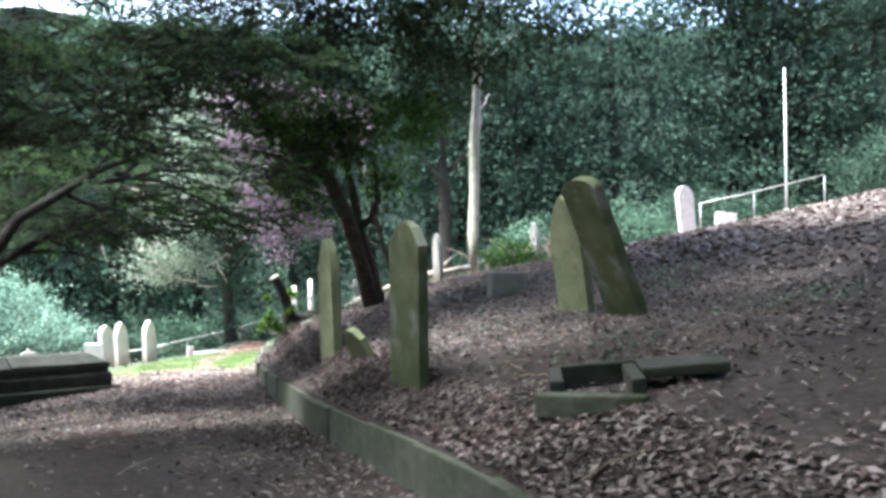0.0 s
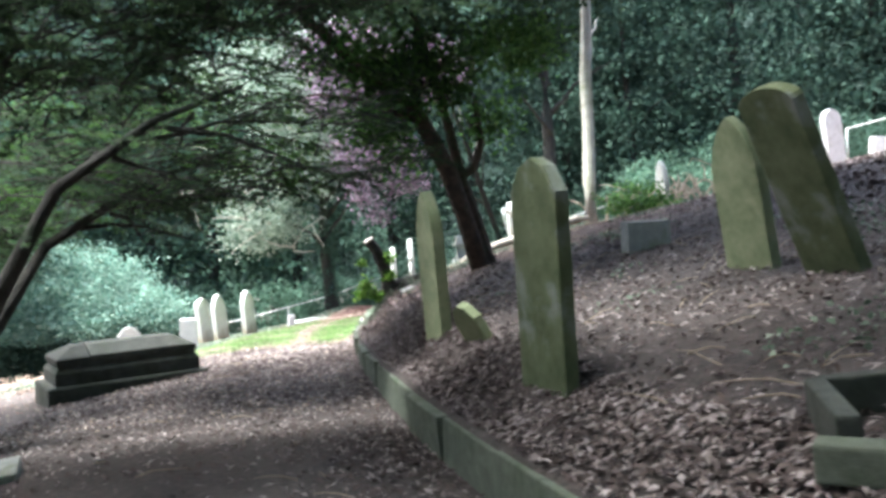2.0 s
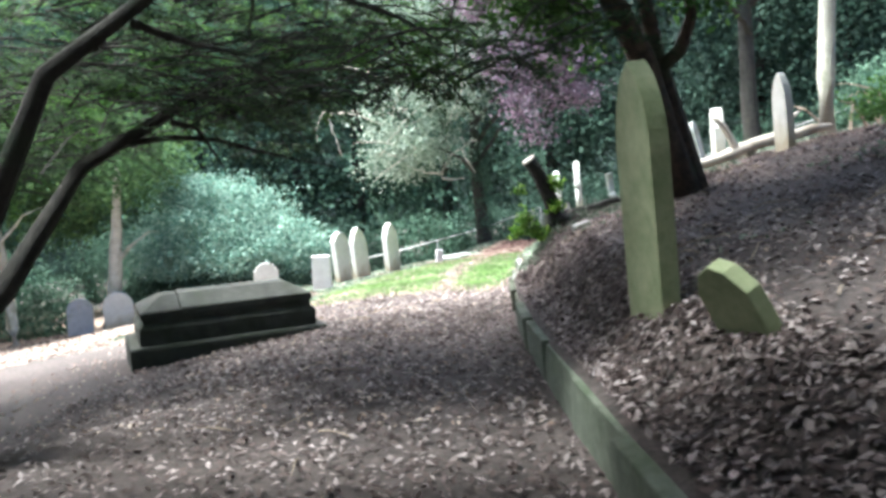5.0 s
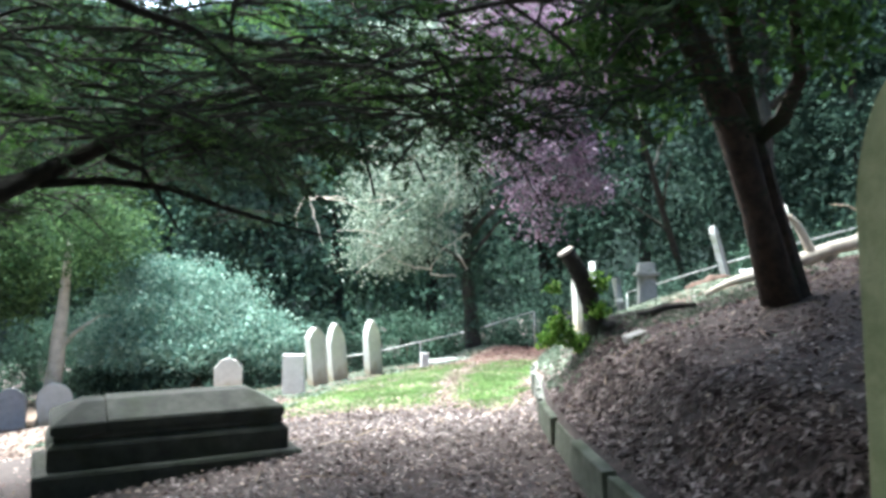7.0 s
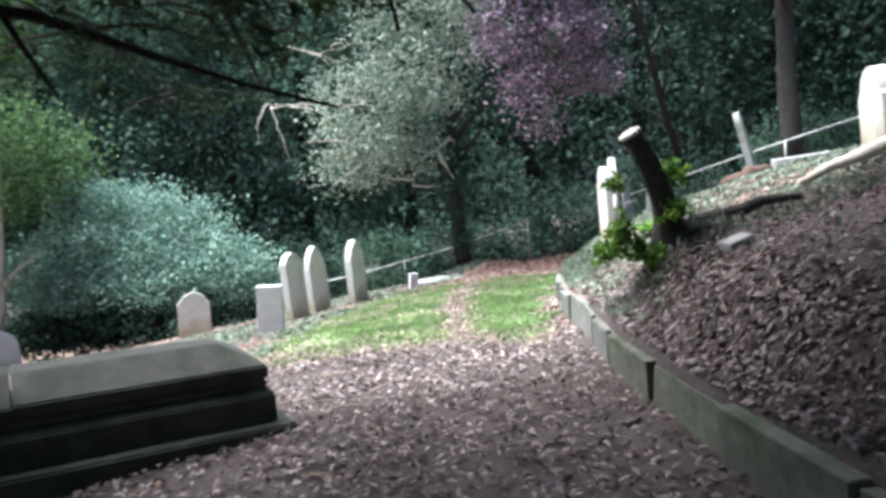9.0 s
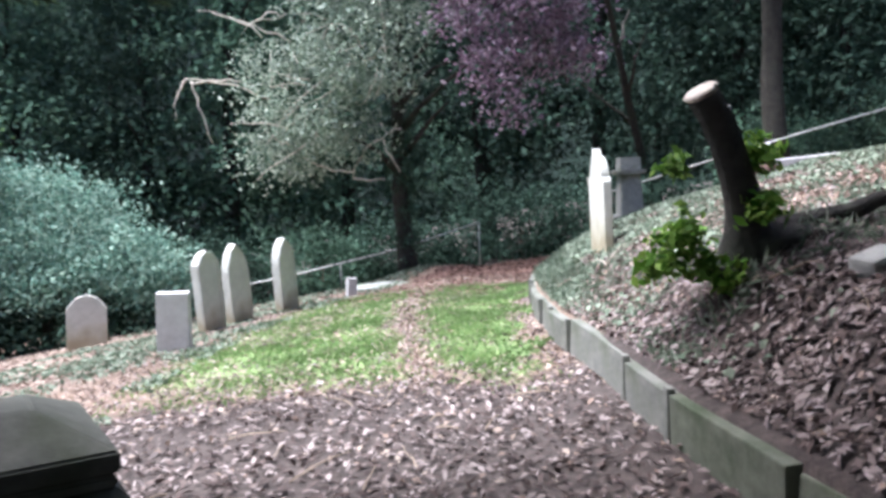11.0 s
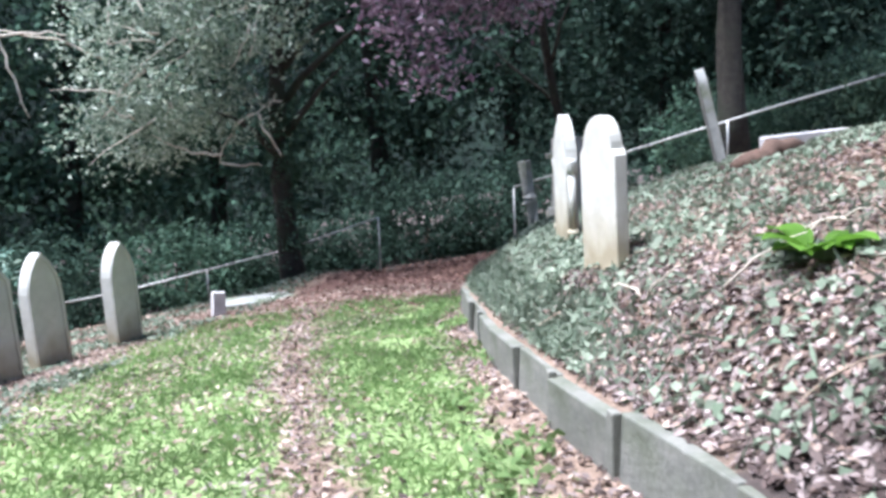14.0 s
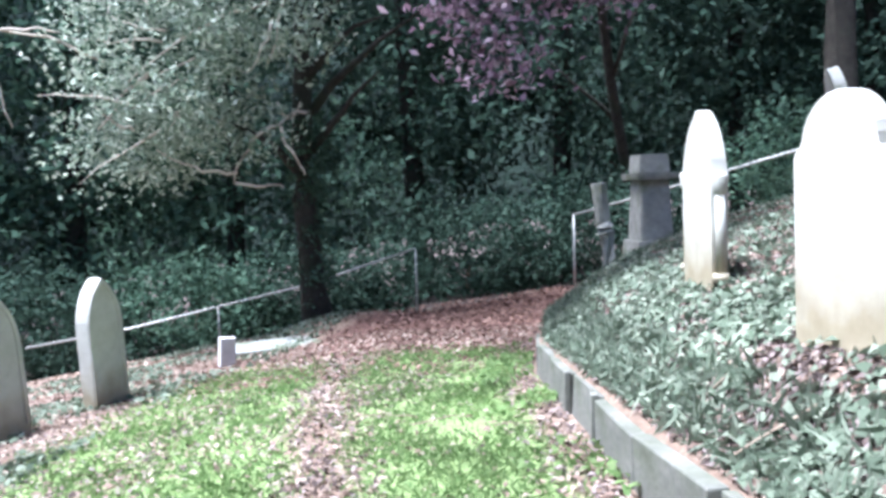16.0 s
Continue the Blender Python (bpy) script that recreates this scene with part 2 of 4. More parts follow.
def make_ground():
    us = [-400, -200, -100, -60, -45, -35, -28, -22, -18, -15, -13, -11, -9.5] + [round(-8.4 + 0.2 * i, 2) for i in range(42)] + [-0.1, -0.012, 0.012]
    us += [round(0.2 + 0.15 * i, 2) for i in range(40)] + [6.5, 7, 7.7, 8.5, 9.5, 11, 13, 16, 20, 26, 35, 50, 80, 150, 400]
    ys = [-400, -200, -100, -50, -25, -12, -6, -3] + [round(-1.5 + 0.18 * i, 2) for i in range(210)] + [37, 38.5, 40, 43, 47, 55, 70, 100, 200, 400]
    verts, faces = [], []
    attrs = {"open": [], "turf": [], "red": []}
    for y in ys:
        for u in us:
            x = kerb_x(y) + u
            verts.append((x, y, land(x, y)))
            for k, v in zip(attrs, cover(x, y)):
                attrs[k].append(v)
    w = len(us)
    for j in range(len(ys) - 1):
        for i in range(w - 1):
            a = j * w + i
            faces.append((a, a + 1, a + w + 1, a + w))
    me = mesh_from("ground", verts, faces)
    for k, v in attrs.items():
        me.attributes.new(k, "FLOAT", "POINT").data.foreach_set("value", np.array(v, dtype=np.float32))
    me.polygons.foreach_set("use_smooth", [True] * len(me.polygons))
    me.materials.append(SOIL)
    return tagged(new("ground", me), "brown leaf-strewn soil path, turf and rising bank", "ground", kind="structure")


make_ground()


# ---- building helpers ----
def link_bm(name, bm, material, smooth=False):
    bmesh.ops.recalc_face_normals(bm, faces=bm.faces)
    me = bpy.data.meshes.new(name)
    bm.to_mesh(me)
    bm.free()
    if smooth:
        me.polygons.foreach_set("use_smooth", [True] * len(me.polygons))
    me.materials.append(material)
    return new(name, me)


def part(name, bm, material, parent, label="", smooth=False):
    ob = link_bm(name, bm, material, smooth)
    ob.parent = parent
    return tagged(ob, label)


def empty(name, m=None):
    ob = new(name)
    ob.matrix_world = m if m is not None else Matrix()
    return ob


def box(bm, sx, sy, sz, at=(0, 0, 0), bevel=0.01, m=None):
    g = bmesh.ops.create_cube(bm, size=1.0)
    vs = g["verts"]
    bmesh.ops.scale(bm, vec=(sx, sy, sz), verts=vs)
    bmesh.ops.translate(bm, vec=at, verts=vs)
    es = list({e for v in vs for e in v.link_edges})
    if m is not None:
        bmesh.ops.transform(bm, matrix=m, verts=vs)
    if bevel:
        bmesh.ops.bevel(bm, geom=es, offset=bevel, segments=2, affect="EDGES", profile=0.6)


def worn(bm, amount, k=2.3):
    """Push corners in and out a little, as weathering does."""
    for v in bm.verts:
        c = v.co * k
        v.co += amount * Vector((noise.noise(c), noise.noise(c + Vector((7, 0, 0))), noise.noise(c + Vector((0, 9, 0)))))


def tube(bm, pts, radii, n=9, cap=True, wob=0.0):
    rings = []
    pts = [Vector(p) for p in pts]
    for i, p in enumerate(pts):
        d = (pts[min(i + 1, len(pts) - 1)] - pts[max(i - 1, 0)]).normalized()
        q = d.to_track_quat("Z", "Y")
        ring = []
        for k in range(n):
            a = 2 * math.pi * k / n
            r = radii[i] * (1 + wob * noise.noise((p.x * 3 + math.cos(a) * 2, p.y * 3 + math.sin(a) * 2, p.z * 2)))
            ring.append(bm.verts.new(p + q @ Vector((math.cos(a) * r, math.sin(a) * r, 0))))
        rings.append(ring)
    for a, b in zip(rings, rings[1:]):
        for k in range(n):
            bm.faces.new((a[k], a[(k + 1) % n], b[(k + 1) % n], b[k]))
    if cap:
        bm.faces.new(rings[0][::-1])
        bm.faces.new(rings[-1])


def curve_pts(p0, p1, sag=(0, 0, 0), n=8, jit=0.0, rng=random):
    p0, p1, s = Vector(p0), Vector(p1), Vector(sag)
    out = []
    for i in range(n + 1):
        f = i / n
        p = p0.lerp(p1, f) + s * (4 * f * (1 - f))
        if 0 < i:
            p += Vector((rng.uniform(-jit, jit), rng.uniform(-jit, jit), rng.uniform(-jit, jit)))
        out.append(p)
    return out


def leaf_mesh(name, centres, normals, lengths, widths, rng, fold=0.25, along=None):
    """One mesh of pointed four-cornered leaves at the centres given, as numpy arrays."""
    n = len(centres)
    a = rng.normal(size=(n, 3)) if along is None else along.copy()
    a -= (a * normals).sum(1)[:, None] * normals
    a /= np.linalg.norm(a, axis=1)[:, None] + 1e-9
    b = np.cross(normals, a)
    L, W = lengths[:, None], widths[:, None]
    v = np.empty((n, 4, 3), dtype=np.float32)
    v[:, 0] = centres - a * L * 0.5
    v[:, 1] = centres + b * W * 0.5 + normals * W * fold
    v[:, 2] = centres + a * L * 0.5
    v[:, 3] = centres - b * W * 0.5 + normals * W * fold
    me = bpy.data.meshes.new(name)
    me.vertices.add(n * 4)
    me.vertices.foreach_set("co", v.reshape(-1))
    me.loops.add(n * 4)
    me.loops.foreach_set("vertex_index", np.arange(n * 4, dtype=np.int32))
    me.polygons.add(n)
    me.polygons.foreach_set("loop_start", np.arange(0, n * 4, 4, dtype=np.int32))
    me.update(calc_edges=True)
    return me


def unit(v):
    return v / (np.linalg.norm(v, axis=1)[:, None] + 1e-9)


def crown_points(blobs, count, clump, per, rng):
    """Leaf places in clumps inside ellipsoids (centre, radii), thicker towards their skins."""
    vols = np.array([b[1][0] * b[1][1] * b[1][2] for b in blobs]) ** 0.7
    vols /= vols.sum()
    which = rng.choice(len(blobs), size=max(1, count // per), p=vols)
    c = np.array([b[0] for b in blobs], dtype=float)[which]
    r = np.array([b[1] for b in blobs], dtype=float)[which]
    d = unit(rng.normal(size=(len(which), 3)))
    rad = rng.uniform(0.35, 1.0, size=(len(which), 1)) ** 0.6
    cc = c + d * r * rad * rng.uniform(0.8, 1.15, size=(len(which), 1))
    pts = np.repeat(cc, per, axis=0)
    pts = pts + rng.normal(size=pts.shape) * clump * np.array([1, 1, 0.55])
    return pts


def crown(name, parent, blobs, count, leaf, material, seed, clump=0.25, per=14, flat=0.4, slim=0.45, droop=0.0):
    rng = np.random.default_rng(seed)
    pts = crown_points(blobs, count, clump, per, rng)
    n = len(pts)
    nor = unit(rng.normal(size=(n, 3)) + np.array([0, 0, flat * 2]))
    ln = leaf * rng.uniform(0.6, 1.3, n)
    me = leaf_mesh(name, pts, nor, ln, ln * slim, rng)
    me.materials.append(material)
    ob = new(name, me)
    ob.parent = parent
    return ob


def sprays(name, parent, blobs, count, per, reach, leaf, material, seed, out, droop=0.3, slim=0.2, clear=None):
    """Flat drooping sprays on thin stems, set in ellipsoids and pointing away from the trunk at out."""
    rng = np.random.default_rng(seed)
    o = crown_points(blobs, count, 0.12, 1, rng)
    if clear:
        o[:, 2] = np.where(o[:, 0] > clear[0], np.maximum(o[:, 2], clear[1] + 0.3 * rng.uniform(size=len(o))), o[:, 2])
    n = len(o)
    d = o - np.array(out)
    d[:, 2] = 0
    d = unit(unit(d) + rng.normal(size=(n, 3)) * np.array([0.55, 0.55, 0.22]))
    side = unit(np.cross(d, np.array([0, 0, 1.0])) + rng.normal(size=(n, 3)) * 0.12)
    up = np.cross(side, d)
    L = reach * rng.uniform(0.5, 1.4, n)

    def at(k, f):
        return o[k] + d[k] * (L[k] * f)[:, None] - np.array([0, 0, 1.0]) * (droop * L[k] * f ** 2)[:, None]
    k = np.repeat(np.arange(n), per)
    f = rng.uniform(0.05, 1.0, len(k))
    rib = (np.floor(f * 9) + 0.5) / 9
    sgn = rng.choice([-1.0, 1.0], len(k))
    lat = rng.uniform(0, 1, len(k)) * (1.05 - rib) * 0.42 * L[k]
    c = at(k, rib) + side[k] * (sgn * lat)[:, None] + d[k] * (lat * 0.7)[:, None] - np.array([0, 0, 0.35]) * lat[:, None] + rng.normal(size=(len(k), 3)) * 0.018
    along = unit(d[k] * 0.7 + side[k] * sgn[:, None] * 0.7 + rng.normal(size=(len(k), 3)) * 0.45)
    nor = unit(up[k] + rng.normal(size=(len(k), 3)) * 0.35)
    ln = leaf * rng.uniform(0.6, 1.3, len(k))
    me = leaf_mesh(name, c, nor, ln, ln * slim, rng, 0.15, along)
    me.materials.append(material)
    ob = new(name, me)
    ob.parent = parent
    # stems: three-sided, tapering
    ks = np.arange(n)
    rings = []
    for f in (-0.5, 0.0, 0.35, 0.7, 1.0):
        p = at(ks, np.full(n, f)) if f >= 0 else o + d * (L * f)[:, None] - np.array([0, 0, 1.0]) * (0.08 * L)[:, None]
        r = 0.011 * (1.15 - max(f, 0))
        for a in (0.0, 2.1, 4.2):
            rings.append(p + side * (math.cos(a) * r) + up * (math.sin(a) * r))
    v = np.stack(rings, 1).reshape(-1, 3)
    faces = []
    for j in range(n):
        b = j * 15
        for i in range(4):
            for q in range(3):
                faces.append((b + i * 3 + q, b + i * 3 + (q + 1) % 3, b + i * 3 + 3 + (q + 1) % 3, b + i * 3 + 3 + q))
    me = mesh_from("stems", v.tolist(), faces)
    me.materials.append(DARKBARK)
    st = new("stems", me)
    st.parent = parent
    tagged(st, "thin dark stems", kind="stuff")
    return ob


def trunk_part(parent, pts, radii, material, limbs=(), name="trunk", n=10):
    bm = bmesh.new()
    tube(bm, pts, radii, n, True, 0.25)
    ob = part(name, bm, material, parent, smooth=True)
    for lp, lr in limbs:
        bm = bmesh.new()
        tube(bm, lp, lr, 7, True, 0.2)
        part("limb", bm, material, parent, smooth=True)
    return ob


# ---- kerb wall along the path ----
def make_kerb():
    root = tagged(empty("kerb_wall"), "low mossy concrete slab wall holding back the bank", "retaining wall", kind="structure")
    ys, y = [], -1.5
    rng = random.Random(3)
    while y < 28.0:
        ys.append(y)
        y += 1.25 if y < 17 else 0.95
    for a, b in zip(ys, ys[1:]):
        p, q = Vector((kerb_x(a), a, 0)), Vector((kerb_x(b), b, 0))
        d = q - p
        h = 0.57 + rng.uniform(-0.015, 0.015) + 0.04 * float(np.clip((a - 8) / 9, 0, 1))
        zb = land((p.x + q.x) / 2 - 0.8, (a + b) / 2, False) - 0.2
        slope = (land(q.x - 0.8, b, False) - land(p.x - 0.8, a, False)) / d.length
        bm = bmesh.new()
        box(bm, d.length - 0.012, 0.1, h, (0, 0, h / 2), 0.012)
        for v in bm.verts:
            v.co.z += slope * v.co.x + 0.03 * noise.noise((v.co.x * 3 + a, v.co.z * 4, 1.0))
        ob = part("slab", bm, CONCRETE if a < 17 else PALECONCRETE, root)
        ang = math.degrees(math.atan2(d.y, d.x))
        ob.matrix_world = pose((p.x + q.x) / 2, (a + b) / 2, zb, rng.uniform(-4, 4), 0, ang + rng.uniform(-1.0, 1.0))
        if a > 16 and int(a * 10) % 2 == 0:
            bm = bmesh.new()
            box(bm, 0.08, 0.05, h + 0.03, (0, 0, (h + 0.03) / 2), 0.012)
            ob = part("post", bm, PALECONCRETE, root)
            ob.matrix_world = pose(p.x - 0.05, a, land(p.x - 0.8, a, False) - 0.2, 0, 0, ang)


make_kerb()


# ---- headstones ----
def outline(kind, w, h):
    w2 = w / 2
    if kind == "gothic":
        s = h - w * 0.95
        arc = [(w2 - w * 1.0 * (1 - math.cos(a)) * 0.98, s + w * 0.95 * math.sin(a) / math.sin(1.05)) for a in [1.05 * i / 7 for i in range(8)]]
        arc = [(max(0.0, x), z) for x, z in arc]
        arc[-1] = (0.0, h)
        right = [(w2, 0)] + arc
    elif kind == "round":
        s = h - w2
        right = [(w2, 0)] + [(w2 * math.cos(a), s + w2 * math.sin(a)) for a in [math.pi / 2 * i / 8 for i in range(9)]]
    elif kind == "shouldered":
        r = w2 * 0.8
        s = h - r * 1.1
        right = [(w2, 0), (w2, s - 0.03), (w2 * 0.94, s), (r, s + 0.015)] + [(r * math.cos(a), s + 0.02 + (r * 1.1 - 0.02) * math.sin(a)) for a in [math.pi / 2 * i / 8 for i in range(1, 9)]]
    elif kind == "segment":
        right = [(w2, 0), (w2, h - w * 0.22)] + [(w2 * math.cos(a), h - w * 0.22 + w * 0.22 * math.sin(a)) for a in [math.pi / 2 * i / 6 for i in range(1, 7)]]
    elif kind == "peaked":
        right = [(w2, 0), (w2, h - w * 0.38), (w2 * 0.55, h - w * 0.1), (0, h)]
    else:
        right = [(w2, 0), (w2 * 0.96, h)]
    left = [(-x, z) for x, z in reversed(right) if x > 1e-4]
    return right + left


def slab_bm(pts, t, bevel=0.012, depth=0.3):
    bm = bmesh.new()
    low = [(x, z if z > 0 else -depth) for x, z in pts]
    f = [bm.verts.new((x, -t / 2, z)) for x, z in low]
    b = [bm.verts.new((x, t / 2, z)) for x, z in low]
    ff, fb = bm.faces.new(f), bm.faces.new(b[::-1])
    for i in range(len(f)):
        j = (i + 1) % len(f)
        bm.faces.new((f[j], f[i], b[i], b[j]))
    es = [e for e in bm.edges if e in ff.edges[:] or e in fb.edges[:]]
    bmesh.ops.bevel(bm, geom=es, offset=bevel, segments=2, affect="EDGES", profile=0.6)
    worn(bm, 0.009, 3.1)
    return bm


def headstone(kind, w, h, t, at, bearing, mat, label, lean=0.0, side=0.0, border=False, z=None, group="headstones"):
    """bearing: degrees from ahead, to the right, in which the slab's plane runs; lean: degrees forward, towards its left face."""
    x, y = at
    z0 = land(x, y) if z is None else z
    root = link_bm("headstone", slab_bm(outline(kind, w, h), t), mat)
    tagged(root, label, "headstone", group)
    root.matrix_world = pose(x, y, z0, 0, 0, 90 - bearing) @ pose(0, 0, 0, -lean, 0, 0) @ pose(0, 0, 0, 0, side, 0)
    if border:
        for s in (1, -1):
            bm = bmesh.new()
            pts = outline(kind, w, h)
            inner = outline(kind, w * 0.8, h - w * 0.12)
            n = min(len(pts), len(inner))
            yy = s * (t / 2)
            A = [bm.verts.new((x_, yy + s * 0.016, zz if zz > 0 else 0.1)) for x_, zz in [(p[0] * 0.98, p[1] - 0.008) for p in pts[:n]]]
            B = [bm.verts.new((x_, yy + s * 0.016, zz if zz > 0 else 0.1)) for x_, zz in inner[:n]]
            C = [bm.verts.new((v.co.x, yy - s * 0.004, v.co.z)) for v in A]
            D = [bm.verts.new((v.co.x, yy - s * 0.004, v.co.z)) for v in B]
            for i in range(n - 1):
                for P, Q in ((A, B), (C, A), (B, D)):
                    bm.faces.new((P[i], P[i + 1], Q[i + 1], Q[i]))
            part("moulding", bm, mat, root)
    return root


PATHSIDE = "mossy headstones on the bank"
WHITE = "white headstones beside the turf"
headstone("peaked", 0.62, 1.62, 0.11, (-0.68, 8.15), -28, MOSSY, "tall green mossy pointed headstone on the leafy bank", 1, -1.5, group=PATHSIDE)
headstone("gothic", 0.56, 1.6, 0.13, (-1.79, 11.35), -25, LICHEN, "slim green-yellow pointed headstone beside a fallen fragment", 2, -1, group=PATHSIDE)
headstone("segment", 0.62, 1.72, 0.13, (1.85, 9.65), -25, MOSSY, "dark mossy headstone tilting steeply over the bank", 24, 0, group=PATHSIDE)
headstone("gothic", 0.66, 1.55, 0.12, (1.5, 10.9), -25, LICHEN, "pale yellow-green headstone standing behind a tilted one", 8, 0, group=PATHSIDE)
headstone("peaked", 0.42, 0.54, 0.1, (-1.22, 10.3), -35, LICHEN, "small mossy broken headstone leaning in ivy", 25, 8, z=land(-1.22, 10.3) - 0.14, group=PATHSIDE)
headstone("gothic", 0.55, 1.05, 0.1, (2.3, 20.4), -10, MARBLE, "small white pointed headstone by dead branches", 3, -3, group="far white headstones")
headstone("gothic", 0.5, 1.12, 0.1, (-0.17, 18.45), -15, MARBLE, "slim white pointed headstone among brambles", 2, 0, group="far white headstones")
headstone("round", 0.75, 1.65, 0.14, (7.98, 25.85), 55, PALESTONE, "pale rounded headstone high on the bank", 3, -4, group="far white headstones")
headstone("flat", 0.65, 0.55, 0.25, (9.2, 25.9), 80, PALESTONE, "low pale broken headstone beside a taller one", 0, 5, group="far white headstones")
headstone("flat", 0.62, 0.38, 0.25, (0.85, 13.6), 75, GREYSTONE, "low grey block half sunk in leaves", 0, 0, group="far white headstones")
headstone("peaked", 0.56, 1.36, 0.12, (-10.2, 25.27), 14, MARBLE, "white peaked headstone with a stained foot on turf", 2, -2, border=True, group=WHITE)
headstone("gothic", 0.6, 1.45, 0.12, (-10.12, 26.3), 14, MARBLE, "white pointed headstone with a stained foot on turf", 2, -2, border=True, group=WHITE)
headstone("gothic", 0.58, 1.46, 0.14, (-9.72, 27.7), 14, MARBLE, "white pointed headstone with chipped moulding on turf", 1, -2, border=True, group=WHITE)
headstone("flat", 0.44, 0.82, 0.2, (-9.68, 22.84), 75, PALESTONE, "short grey square-topped headstone at the turf edge", 0, 2, group=WHITE)
headstone("peaked", 0.7, 1.0, 0.14, (-13.25, 26.56), 60, MARBLE, "white headstone with clipped corners below the path", 2, 3, group=WHITE)
headstone("flat", 0.22, 0.42, 0.16, (-9.0, 29.9), 60, PALESTONE, "tiny pale footstone in the turf", 0, 3, group=WHITE)
headstone("shouldered", 0.6, 1.14, 0.1, (-4.03, 22.44), -13, MARBLE, "white round-shouldered headstone with a broken foot on the bank", 1, 0.5, group="white bank headstones")
c2 = headstone("gothic", 0.56, 1.3, 0.12, (-3.91, 24.86), -4, MARBLE, "white pointed headstone with carved side columns", 1, -1, group="white bank headstones")
headstone("round", 0.55, 1.45, 0.13, (-1.0, 28.4), 14, GREYSTONE, "thin grey headstone leaning on the upper bank", 13, 0, group="white bank headstones")
headstone("round", 0.9, 1.15, 0.14, (-18.5, 26.7), 60, MARBLE, "small white rounded headstone on the slope below the path", 0, -3, group=WHITE)
headstone("round", 0.8, 1.2, 0.14, (-20.6, 27.3), 60, PALESTONE, "small grey rounded headstone near a pale trunk", 0, 4, group=WHITE)
for s in (1, -1):
    bm = bmesh.new()
    tube(bm, [(s * 0.27, 0.03, 0.12), (s * 0.27, 0.03, 0.72)], [0.036, 0.036], 10)
    tube(bm, [(s * 0.27, 0.03, 0.70), (s * 0.27, 0.03, 0.74), (s * 0.27, 0.03, 0.82), (s * 0.27, 0.03, 0.85)], [0.04, 0.052, 0.06, 0.05], 10)
    tube(bm, [(s * 0.27, 0.03, 0.08), (s * 0.27, 0.03, 0.14)], [0.065, 0.055], 10)
    for v in bm.verts:
        v.co.x += s * 0.045
        v.co.y -= 0.02
    part("column", bm, MARBLE, c2, "slender carved column", True)


# ---- chest tomb ----
def make_tomb():
    m = pose(-7.75, 15.62, -1.36, 0, 1.5, 41)
    root = tagged(empty("chest_tomb", m), "dark stone chest tomb with a hipped lid beside the path", "tomb")
    tiers = (("plinth", 2.56, 1.26, -0.15, 0.36, 0.02, ""), ("body", 2.3, 1.06, 0.36, 0.64, 0.06, "weathered stepped block"), ("cornice", 2.2, 0.98, 0.64, 0.71, 0.02, ""))
    for n, sx, sy, z0, z1, cut, label in tiers:
        bm = bmesh.new()
        rows = [[bm.verts.new((a * (sx / 2 - d), b * (sy / 2 - d), z)) for a, b in ((-1, -1), (1, -1), (1, 1), (-1, 1))] for z, d in ((z0, 0), (z1 - cut, 0), (z1, cut))]
        bm.faces.new(rows[0][::-1])
        bm.faces.new(rows[-1])
        for p, q in zip(rows, rows[1:]):
            for i in range(4):
                bm.faces.new((p[i], p[(i + 1) % 4], q[(i + 1) % 4], q[i]))
        bmesh.ops.bevel(bm, geom=bm.edges[:], offset=0.012, segments=2, affect="EDGES")
        worn(bm, 0.012)
        part(n, bm, TOMB, root, label)
    # the lid is cracked across near one end
    for x0, x1, i0, i1, drop in ((-1.12, -0.62, -0.82, -0.56, 0.012), (-0.612, 1.12, -0.55, 0.82, 0.0)):
        bm = bmesh.new()
        lo = [bm.verts.new((x, y, 0.705 - drop)) for x, y in ((x0, -0.5), (x1, -0.5), (x1, 0.5), (x0, 0.5))]
        mi = [bm.verts.new((v.co.x, v.co.y, 0.80 - drop)) for v in lo]
        hi = [bm.verts.new((x, y, 0.965 - drop)) for x, y in ((i0 if x0 < -1 else x0, -0.17), (i1 if x1 > 1 else x1, -0.17), (i1 if x1 > 1 else x1, 0.17), (i0 if x0 < -1 else x0, 0.17))]
        bm.faces.new(lo[::-1])
        bm.faces.new(hi)
        for p, q in ((lo, mi), (mi, hi)):
            for i in range(4):
                bm.faces.new((p[i], p[(i + 1) % 4], q[(i + 1) % 4], q[i]))
        bmesh.ops.bevel(bm, geom=bm.edges[:], offset=0.012, segments=2, affect="EDGES")
        worn(bm, 0.008)
        part("lid", bm, TOMB, root, "hipped mossy grey lid, cracked across")


make_tomb()


def slab_thing(name, sx, sy, sz, m, mat, label, cat, bevel=0.02):
    bm = bmesh.new()
    box(bm, sx, sy, sz, (0, 0, 0), bevel)
    ob = link_bm(name, bm, mat)
    ob.matrix_world = m
    return tagged(ob, label, cat)


slab_thing("ledger_slab", 0.95, 0.55, 0.12, pose(-5.85, 9.05, land(-5.85, 9.05) + 0.05, 3, -4, 30), GREYSTONE, "flat pale stone slab lying in dark soil", "grave slab")


